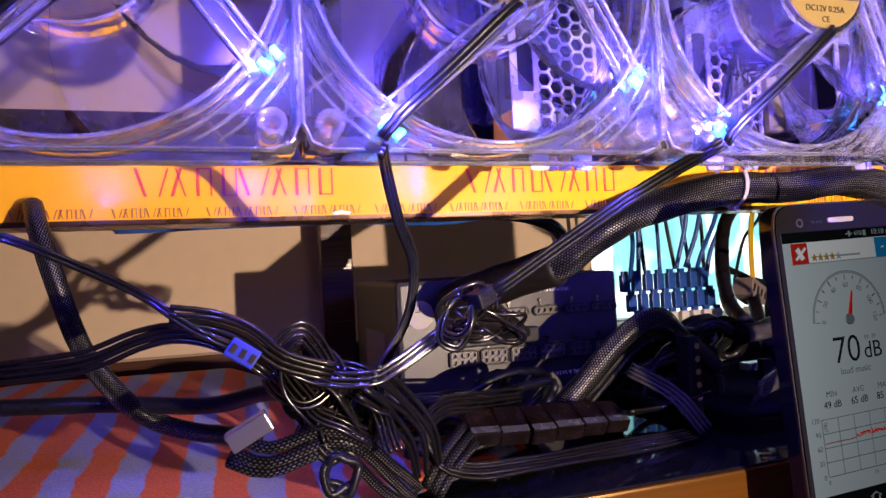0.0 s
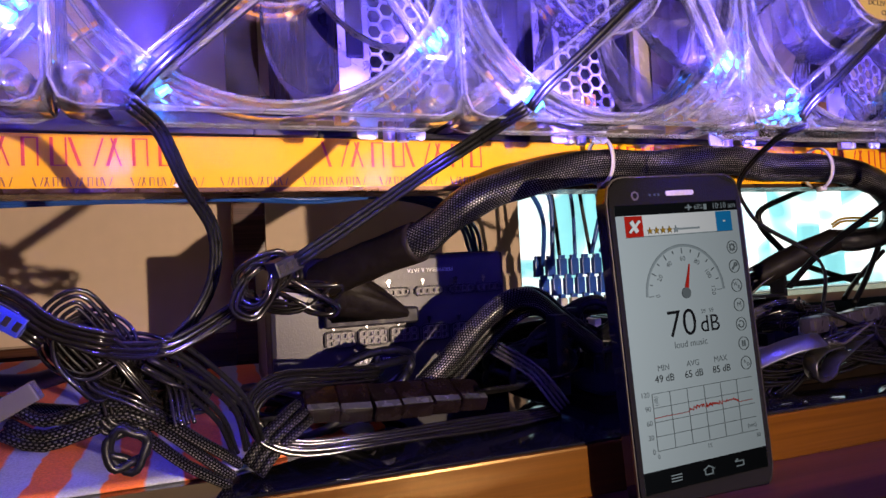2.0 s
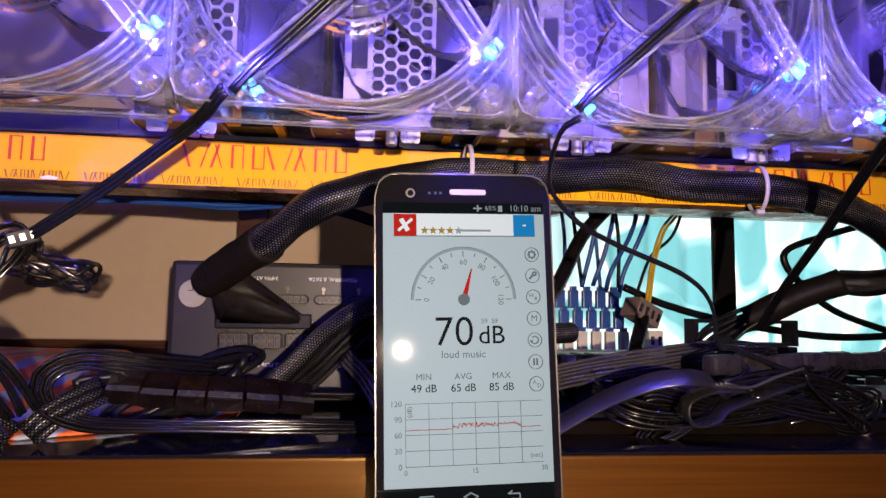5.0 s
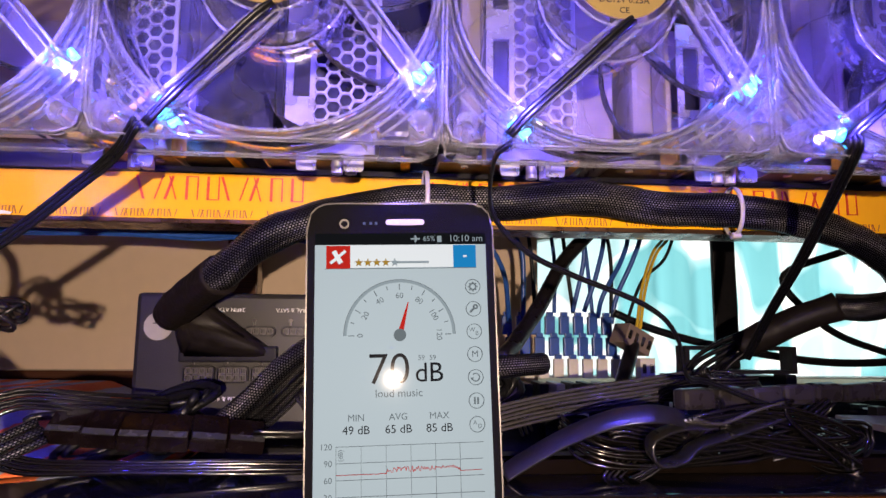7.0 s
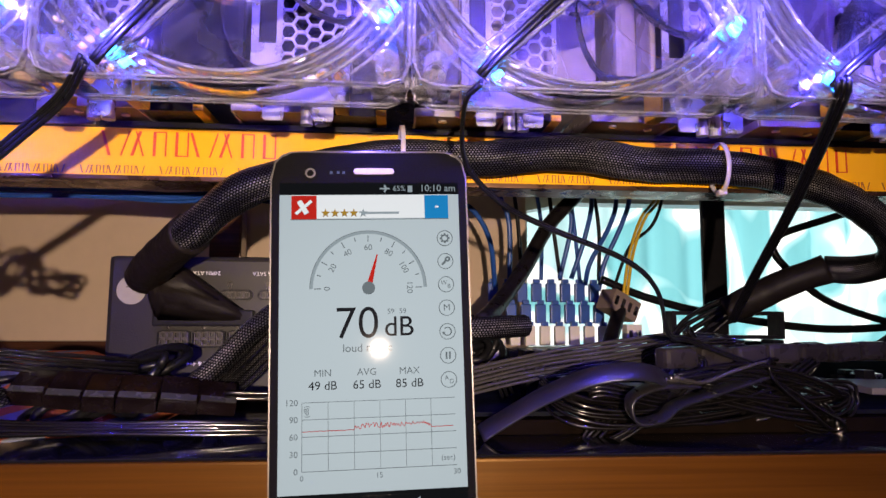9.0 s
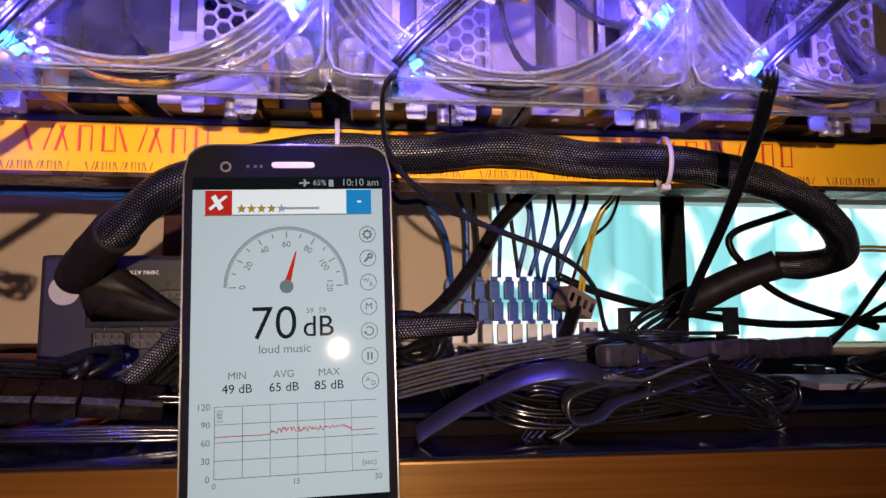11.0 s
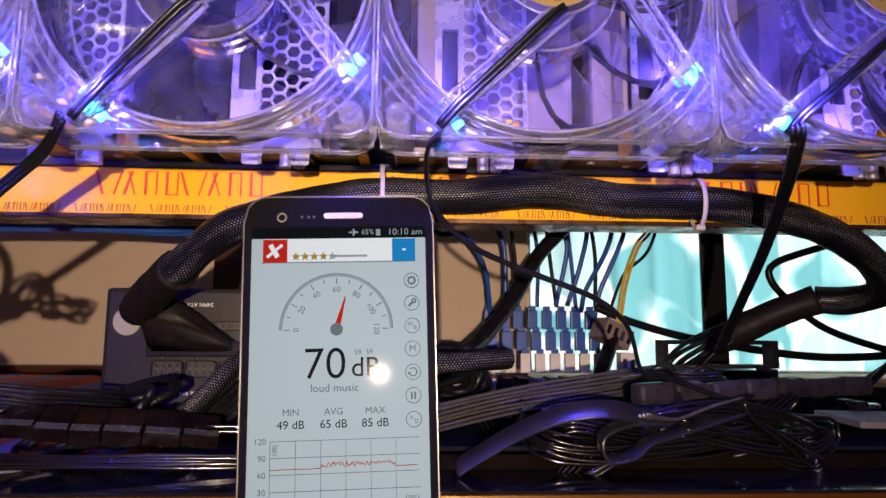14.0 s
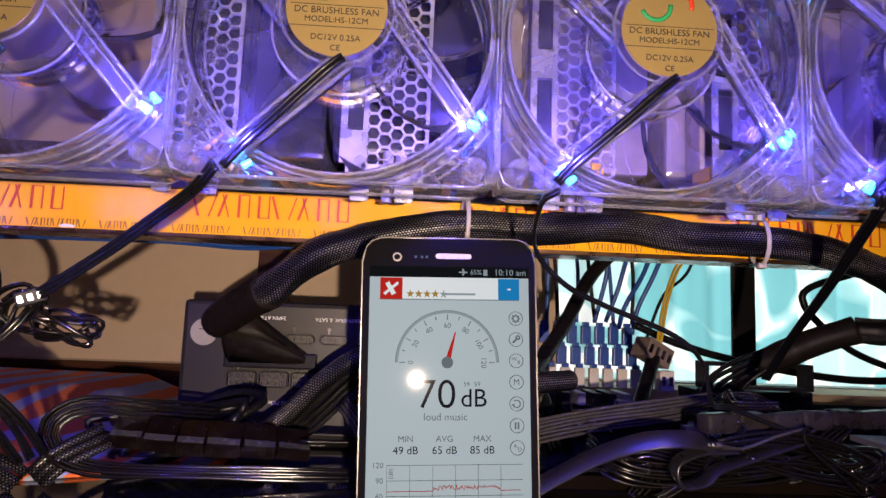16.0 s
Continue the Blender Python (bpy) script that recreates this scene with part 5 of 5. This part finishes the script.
# blue riser plugs and their cables
for r in range(3):
    for i in range(8):
        t = thing("riser_plug", "blue plug of a riser cable", "plug", pose(0.322 + 0.0125 * i + 0.002 * r, 0.337 - 0.006 * r, 0.064 - 0.018 * r), "riser plugs")
        bm = bmesh.new()
        box(bm, -0.0042, 0.0042, -0.003, 0.003, -0.008, 0.008, 0.0008)
        part("shell", bm, BLUE_WIRE if r < 2 else IVORY, t)
        bm = bmesh.new()
        box(bm, -0.0028, 0.0028, -0.0022, 0.0022, 0.008, 0.0115, 0.0005)
        part("boot", bm, BLUE_WIRE, t)
for k, line in enumerate((BLUE1, BLUE2, BLUE3, BLUE4, BLUE5, BLUE6)):
    up = [(line[0][0] - 0.01 + 0.006 * (k % 3), line[0][1], 0.21)] + list(line)
    cable("riser_cable", up, 0.0021, BLUE_WIRE, "blue riser cable hanging from a graphics card", group="riser cables")
for k in range(5):
    x = 0.345 + 0.017 * k
    cable("riser_cable", [(x - 0.01, 0.345, 0.20), (x + 0.004 * math.sin(k * 2), 0.345, 0.13), (x + 0.003, 0.342, 0.075)], 0.0018, BLUE_WIRE if k % 2 else RUBBER, "thin riser cable hanging from a graphics card", group="riser cables")
wires("blue_cable_run", BLUE_H, 4, 0.0016, 0.0030, BLUE_WIRE, "blue cables running along behind the rail", jitter=0.001, seed=3, turn=1.3)
for k in range(8):
    x = 0.228 + 0.004 * (k % 4) + 0.0872 * 2 * (k // 4)
    cable("blue_drop", [(x + 0.02, 0.17, 0.165), (x, 0.155, 0.150), (x - 0.018, 0.175, 0.140), (x - 0.03, 0.2, 0.13)], 0.0018, BLUE_WIRE, "blue cable dropping behind the rail", group="blue drops")
wires("yellow_wires", [(0.462, 0.30, 0.19)] + YELLOW, 2, 0.0013, 0.0030, YELLOW_WIRE, "yellow power wires hanging to a plug")
cable("black_wire", [(0.470, 0.30, 0.19), (0.452, 0.302, 0.125), (0.428, 0.30, 0.100), (0.412, 0.298, 0.062)], 0.0014, RUBBER, "thin black power wire")
wires("yellow_wires", YELLOW2, 2, 0.0013, 0.003, YELLOW_WIRE, "yellow wires crossing before the window")
plug("power_plug", pose(0.4130, 0.270, 0.0525, 0, 25, 20), 0.026, 0.016, 0.018, GREYCON, "grey-brown multi-pin power plug", 4)
plug("power_plug", pose(0.425, 0.285, 0.030), 0.012, 0.016, 0.012, IVORY, "ivory multi-pin power plug", 2)
cable("plug_cable", [(0.410, 0.275, 0.050), (0.396, 0.255, 0.030), (0.380, 0.230, 0.010)], 0.0055, SHRINK, "black sleeve below the power plug")
cable("slanting_sleeve", [(0.40, 0.26, 0.17)] + SLEEVE_B, 0.0052, SHRINK, "black sleeved cable slanting down", lump=0.08)
cable("braided_cable_end", BRAID_P, 0.0062, BRAID_FINE, "black braided cable end behind the phone", lump=0.1)
coil("cable_nest", (0.275, 0.165, 0.030), 0.022, 0.014, 8, 0.0024, RUBBER, "nest of black cables behind the phone", 41, 0.0, 0.012)
cable("black_cable", BLACK_R1, 0.0030, RUBBER, "black cable looping before the window", group="black cables")
cable("black_cable", BLACK_R2, 0.0022, RUBBER, "black cable slanting before the window", group="black cables")
cable("black_cable", BLACK_R3, 0.0032, RUBBER, "black cable lying along the motherboard", group="black cables")
cable("black_cable", [(0.72, 0.26, 0.10), (0.66, 0.25, 0.085), (0.60, 0.23, 0.040), (0.57, 0.22, 0.02)], 0.0024, RUBBER, "black cable slanting before the window", group="black cables")

# flat ribbon, wire loops and the segmented clip bar
bm = bmesh.new()
strap(bm, RIBBON + [(0.385, 0.094, 0.017)], 0.0100, 0.0013, (0.0, 0.76, 0.65))
rib = solo("flat_ribbon_cable", bm, RIBBONFILM, "flat black ribbon cable bent over the wires", "cable", smooth=True)
rib.matrix_world = pose(0, 0, 0)
bm = bmesh.new()
strap(bm, CURL + [(0.385, 0.080, 0.012), (0.412, 0.088, 0.018)], 0.0085, 0.0012, (0.0, 0.97, 0.22))
solo("flat_ribbon_cable", bm, RIBBONFILM, "curled flat black ribbon cable", "cable", smooth=True)
wires("ribbon_wires", [(0.356, 0.070, 0.018), (0.372, 0.076, 0.015), (0.390, 0.080, 0.020), (0.410, 0.086, 0.024)], 4, 0.0009, 0.0024, LIT_WIRE, "split wires of the flat ribbon", turn=1.2)
wires("wire_band", [(x, y - 0.012, z + 0.003) for x, y, z in FLAT6], 7, 0.0010, 0.0025, LIT_WIRE, "band of parallel wires, greyed as if lit", turn=0.5, seed=4, jitter=0.0004)
wires("wire_loops", LOOPS1, 5, 0.0010, 0.0024, WIRE, "loops of grey-black wire before the motherboard", jitter=0.001, seed=14, turn=0.8)
wires("wire_loops", LOOPS2, 5, 0.0009, 0.0022, WIRE, "loops of thin wire under the clip bar", jitter=0.001, seed=15, turn=0.5)
ribbon_coil("wire_loops", (0.345, 0.090, 0.005), 0.034, 0.006, 3, 4, 0.0009, WIRE, "loose loops of flat lead before the motherboard", 51, 0.0, 0.005, 0.0020)
ribbon_coil("wire_loops", (0.425, 0.094, 0.009), 0.030, 0.0070, 4, 4, 0.0009, WIRE, "loose loops of flat lead before the motherboard", 52, 0.0, 0.006, 0.0020)
ribbon_coil("wire_loops", (0.395, 0.130, 0.026), 0.024, 0.006, 4, 3, 0.0007, WIRE, "loose thin wires on the motherboard", 53, -0.2, 0.014, 0.0018)
wires("tie_strings", [(0.286, 0.128, 0.018), (0.292, 0.124, 0.012), (0.296, 0.128, 0.004)], 3, 0.0008, 0.003, RUBBER, "twisted black ties round the wires", jitter=0.001, seed=6)

bar = thing("cable_clip_bar", "dark segmented bar of cable straps catching blue light", "cable")
a, b = Vector(RAIL[0]), Vector(RAIL[-1])
for i in range(7):
    p, q = a.lerp(b, i / 7), a.lerp(b, (i + 0.93) / 7)
    d = q - p
    m = Matrix.Translation((p + q) / 2) @ pose(0, 0, 0, 0, -math.degrees(math.atan2(d.z, d.x)), math.degrees(math.atan2(d.y, d.x)))
    bm = bmesh.new()
    m = m @ pose(0, 0.0006 * math.sin(i * 2.1), 0.0005 * math.cos(i * 1.7), 9 * math.sin(i * 1.9), 2.5 * math.sin(i * 2.3), 2.0 * math.cos(i * 3.1))
    h = d.length / 2
    g = 0.0047 + 0.0003 * math.sin(i)
    box(bm, -h, h, -g, g, -g * 1.05, g * 1.05, 0.0024)
    bmesh.ops.transform(bm, matrix=m, verts=bm.verts)
    part("segment", bm, CLIPFILM, bar)

# ---------------------------------------------------------------- phone
phone = thing("smartphone", "black smartphone standing upright, showing a sound meter", "smartphone", pose(0.2295, 0.0260, 0.0355, -2.7, -1.7, 1.4))
PW, PH = 0.0709, 0.1385


def on_screen(px, py):
    """Phone-plane place of a point given as parts of the lit screen, from its top left."""
    return (-0.0324 + 0.0648 * px, 0.0574 - 0.1171 * py)


bm = bmesh.new()
slab(bm, rounded(PW, PH, 0.0088, 128), 0.0012, 0.0085)
part("body", bm, PHONE, phone)
bm = bmesh.new()
ring_plate(bm, rounded(PW + 0.0006, PH + 0.0006, 0.0090, 128), rounded(PW - 0.0004, PH - 0.0004, 0.0086, 128), 0.0007, 0.0018)
part("bezel", bm, RIM, phone, "thin bright metal rim")
bm = bmesh.new()
slab(bm, rounded(PW - 0.0014, PH - 0.0014, 0.0082, 128), 0.0004, 0.0011)
part("front_glass", bm, PHONE, phone, "glossy black front glass")
bm = bmesh.new()
slab(bm, rounded(0.0150, 0.0022, 0.0010, 40, 0.0015, 0.0617), -0.0002, 0.0006)
part("earpiece", bm, EARPIECE, phone, "bright slotted earpiece")
bm = bmesh.new()
ring_plate(bm, circle(0.0019, 20, -0.0215, 0.0612), circle(0.0012, 20, -0.0215, 0.0612), 0.0002, 0.0005)
part("front_camera", bm, RIM, phone)
bm = bmesh.new()
for x in (-0.0140, -0.0115, -0.0095):
    box(bm, x - 0.0005, x + 0.0005, 0.0002, 0.0005, 0.0608, 0.0618)
# the dots carry the screen's glowing grey, though they are no lamps
part("glowing_sensor", bm, S_GREY, phone)


def quad(name, px0, py0, px1, py1, material, level, parent=None):
    bm = bmesh.new()
    (x0, z1), (x1, z0) = on_screen(px0, py0), on_screen(px1, py1)
    box(bm, x0, x1, 0.0003 - 0.00006 * level, 0.0004, z0, z1)
    return part(name, bm, material, parent or phone)


screen = quad("screen", 0, 0, 1, 1, S_WHITE, 0)
tagged(screen, "bright white lit screen")
quad("status_bar", 0, 0, 1, 0.0376, S_BAR, 1, screen)
quad("navigation_bar", 0, 0.925, 1, 1, S_BAR, 1, screen)


def say(text, px, py, size, material=S_DARK, turn=0.0, align="CENTER", squeeze=1.0):
    x, z = on_screen(px, py)
    return lettering(text, size, material, pose(x, -0.00002, z, 0, turn, 0), screen, "screen_text", 0.00004, align, squeeze)


def line(px0, py0, px1, py1, w, material, level=1):
    (x0, z0), (x1, z1) = on_screen(px0, py0), on_screen(px1, py1)
    d = Vector((x1 - x0, 0, z1 - z0))
    bm = bmesh.new()
    box(bm, 0, d.length, -0.00002 * level, 0.0004, -w / 2, w / 2, 0, pose(x0, 0, z0, 0, -math.degrees(math.atan2(d.z, d.x)), 0))
    return part("screen_line", bm, material, screen)


say("10:10 am", 0.985, 0.019, 0.0036, S_PALE, align="RIGHT")
say("65%", 0.700, 0.019, 0.0028, S_PALE, align="RIGHT")
quad("battery_icon", 0.712, 0.009, 0.738, 0.030, S_PALE, 2, screen)
line(0.555, 0.019, 0.610, 0.019, 0.0006, S_PALE, 2)
line(0.580, 0.008, 0.590, 0.019, 0.0007, S_PALE, 2)
line(0.580, 0.030, 0.590, 0.019, 0.0007, S_PALE, 2)
# banner: red square, stars, blue square
quad("banner", 0.065, 0.0385, 0.94, 0.112, S_PURE, 1, screen)
quad("red_badge", 0.065, 0.040, 0.203, 0.1145, S_RED, 2, screen)
line(0.108, 0.058, 0.150, 0.098, 0.0018, S_PURE, 22)
line(0.176, 0.058, 0.090, 0.098, 0.0011, S_PURE, 23)
quad("blue_badge", 0.805, 0.040, 0.94, 0.1145, S_BLUE, 2, screen)
quad("badge_mark", 0.865, 0.074, 0.885, 0.080, S_PURE, 3, screen)
for i in range(5):
    x, z = on_screen(0.252 + 0.052 * i, 0.096)
    bm = bmesh.new()
    slab(bm, [(x + (0.0017 if k % 2 == 0 else 0.0007) * math.sin(math.pi * k / 5), z + (0.0017 if k % 2 == 0 else 0.0007) * math.cos(math.pi * k / 5)) for k in range(10)], -0.00015, 0.0003)
    part("star", bm, S_STAR if i < 4 else S_PALE, screen)
quad("caption_bar", 0.46, 0.092, 0.66, 0.099, S_PALE, 3, screen)
line(0.06, 0.1155, 0.94, 0.1155, 0.0002, S_GREY, 3)
# dial
gx, gy_ = 0.485, 0.329
cx, cz = on_screen(gx, gy_)


def arc(r0, r1, a0, a1, material, level):
    bm = bmesh.new()
    n = 48
    v = []
    for i in range(n + 1):
        a = math.radians(a0 + (a1 - a0) * i / n)
        v.append([bm.verts.new((cx + r * math.cos(a), -0.00002 * level, cz + r * math.sin(a))) for r in (r0, r1)])
    for p, q in zip(v, v[1:]):
        bm.faces.new((p[0], p[1], q[1], q[0]))
    return part("dial_arc", bm, material, screen)


arc(0.0196, 0.0208, 0, 180, S_PALE, 3)
arc(0.0206, 0.0208, 0, 180, S_GREY, 4)
for i in range(13):
    a = math.radians(180 - 15 * i)
    r0 = 0.0168 if i % 2 == 0 else 0.0174
    bm = bmesh.new()
    box(bm, r0, 0.0191 if i % 2 == 0 else 0.0188, -0.00006, 0.0003, -0.00016, 0.00016, 0, pose(cx, 0, cz, 0, -math.degrees(a), 0))
    part("dial_tick", bm, S_GREY, screen)
    if i % 2 == 0:
        r = 0.0146
        lettering(str(i * 10), 0.0030, S_GREY, pose(cx + r * math.cos(a), -0.00003, cz + r * math.sin(a), 0, 90 - math.degrees(a), 0), screen, "dial_number", 0.00004)
bm = bmesh.new()
slab(bm, [(-0.0011, 0), (0.0011, 0), (0.0002, 0.0125), (-0.0002, 0.0125)], -0.00016, 0.0003)
bmesh.ops.transform(bm, matrix=pose(cx, 0, cz, 0, 15, 0), verts=bm.verts)
part("dial_needle", bm, S_RED, screen)
bm = bmesh.new()
slab(bm, circle(0.0023, 28, cx, cz), -0.00022, 0.0003)
part("dial_hub", bm, S_GREY, screen)
say("70", 0.420, 0.439, 0.0160, squeeze=1.0)
say("dB", 0.648, 0.450, 0.0100)
say("59", 0.605, 0.402, 0.0026, S_GREY)
say("59", 0.670, 0.402, 0.0026, S_GREY)
say("loud music", 0.475, 0.510, 0.0040, S_GREY)
for x, a, b in ((0.235, "MIN", "49 dB"), (0.470, "AVG", "65 dB"), (0.700, "MAX", "85 dB")):
    say(a, x, 0.581, 0.0034, S_GREY)
    say(b, x, 0.618, 0.0042)
# side buttons
for i, t in enumerate(("", "", "WB", "M", "", "", "AD")):
    x, z = on_screen(0.915, 0.178 + 0.0722 * i)
    bm = bmesh.new()
    ring_plate(bm, circle(0.0029, 32, x, z), circle(0.00265, 32, x, z), -0.00008, 0.0003)
    btn = part("button_ring", bm, S_GREY, screen)
    if len(t) == 2:
        lettering(t[0], 0.0022, S_GREY, pose(x - 0.0008, -0.00003, z + 0.0006), btn, "screen_text", 0.00004)
        lettering(t[1], 0.0022, S_GREY, pose(x + 0.0010, -0.00003, z - 0.0007), btn, "screen_text", 0.00004)
    elif t:
        lettering(t, 0.0034, S_GREY, pose(x, -0.00003, z), btn, "screen_text", 0.00004)
    elif i == 1:
        bm = bmesh.new()
        box(bm, -0.0018, 0.0006, -0.00008, 0.0003, -0.0004, 0.0004, 0, pose(x, 0, z, 0, -45, 0))
        ring_plate(bm, circle(0.0010, 16, x + 0.0008, z + 0.0008), circle(0.0004, 16, x + 0.0008, z + 0.0008), -0.00009, 0.0003)
        part("button_icon", bm, S_GREY, btn)
    elif i == 4:
        bm = bmesh.new()
        for k in range(20):
            a0 = math.radians(200 + 15 * k)
            box(bm, -0.00026, 0.00026, -0.00008, 0.0003, -0.0002, 0.0002, 0, pose(x + 0.0014 * math.cos(a0), 0, z + 0.0014 * math.sin(a0), 0, -math.degrees(a0) - 90, 0))
        slab(bm, [(x - 0.0021, z - 0.0001), (x - 0.0007, z - 0.0001), (x - 0.0014, z - 0.0011)], -0.00009, 0.0003)
        part("button_icon", bm, S_GREY, btn)
    elif i == 5:
        bm = bmesh.new()
        for k in (-1, 1):
            box(bm, x + 0.0006 * k - 0.0003, x + 0.0006 * k + 0.0003, -0.00008, 0.0003, z - 0.0013, z + 0.0013)
        part("button_icon", bm, S_GREY, btn)
    else:
        bm = bmesh.new()
        ring_plate(bm, circle(0.0014, 16, x, z), circle(0.0009, 16, x, z), -0.00008, 0.0003)
        if i == 0:
            for k in range(8):
                box(bm, 0.0013, 0.0018, -0.00008, 0.0003, -0.0003, 0.0003, 0, pose(x, 0, z, 0, 45 * k, 0))
        part("button_icon", bm, S_GREY, btn)
# chart
for i, t in enumerate(("120", "90", "60", "30", "0")):
    y = 0.6645 + 0.049 * i
    line(0.125, y, 0.945, y, 0.00016, S_GREY)
    say(t, 0.105, y, 0.0030, S_GREY, align="RIGHT")
for i in range(6):
    line(0.125 + 0.1375 * i, 0.6645, 0.125 + 0.1375 * i, 0.8605, 0.00014, S_GREY)
say("0", 0.125, 0.879, 0.0026, S_GREY)
say("15", 0.53, 0.879, 0.0026, S_GREY)
say("30", 0.945, 0.879, 0.0026, S_GREY)
say("(dB)", 0.150, 0.690, 0.0024, S_GREY, -90)
say("(sec)", 0.900, 0.838, 0.0026, S_GREY)
rng = random.Random(5)
level = [0.747 + (-0.003 - 0.016 * rng.random() ** 1.6 if 48 < i < 120 else 0.0) + 0.0010 * rng.uniform(-1, 1) for i in range(142)]
bm = bmesh.new()
pts = [on_screen(0.127 + 0.0057 * i, level[i]) for i in range(142)]
for (x0, z0), (x1, z1) in zip(pts, pts[1:]):
    d = math.hypot(x1 - x0, z1 - z0)
    box(bm, 0, d, -0.0001, 0.0003, -0.00010, 0.00010, 0, pose(x0, 0, z0, 0, -math.degrees(math.atan2(z1 - z0, x1 - x0)), 0))
part("chart_line", bm, S_RED, screen)
# navigation icons
for k in (-1, 0, 1):
    line(0.20, 0.962 + 0.010 * k, 0.285, 0.962 + 0.010 * k, 0.0005, S_PALE, 3)
line(0.455, 0.960, 0.50, 0.947, 0.0005, S_PALE, 3)
line(0.50, 0.947, 0.545, 0.960, 0.0005, S_PALE, 3)
line(0.47, 0.960, 0.47, 0.976, 0.0005, S_PALE, 3)
line(0.53, 0.960, 0.53, 0.976, 0.0005, S_PALE, 3)
line(0.47, 0.976, 0.53, 0.976, 0.0005, S_PALE, 3)
line(0.72, 0.955, 0.79, 0.955, 0.0005, S_PALE, 3)
line(0.79, 0.955, 0.79, 0.972, 0.0005, S_PALE, 3)
line(0.73, 0.972, 0.79, 0.972, 0.0005, S_PALE, 3)
line(0.72, 0.955, 0.745, 0.946, 0.0005, S_PALE, 3)

# pale panel beside the board
panel = thing("expansion_panel", "pale grey metal panel lying on the board", "panel")
bm = bmesh.new()
box(bm, 0.0, 0.20, 0.0, 0.055, 0.0, 0.0040, 0.0008)
bmesh.ops.transform(bm, matrix=pose(0.512, 0.150, 0.0004, 0, 0, -8), verts=bm.verts)
part("sheet", bm, PANEL, panel)
bm = bmesh.new()
box(bm, 0.03, 0.12, 0.010, 0.018, 0.0042, 0.0050, 0.0003)
bmesh.ops.transform(bm, matrix=pose(0.512, 0.150, 0.0004, 0, 0, -8), verts=bm.verts)
part("slot_edge", bm, GREYCON, panel)
coil("wire_loops", (0.560, 0.120, 0.012), 0.040, 0.008, 6, 0.0010, WIRE, "loose thin wires over the pale panel", 57, 0.1, 0.012)
cable("black_cable", [(0.50, 0.112, 0.018), (0.56, 0.125, 0.030), (0.64, 0.135, 0.045), (0.74, 0.15, 0.055)], 0.0011, RUBBER, "thin black cable crossing the panel", group="black cables")
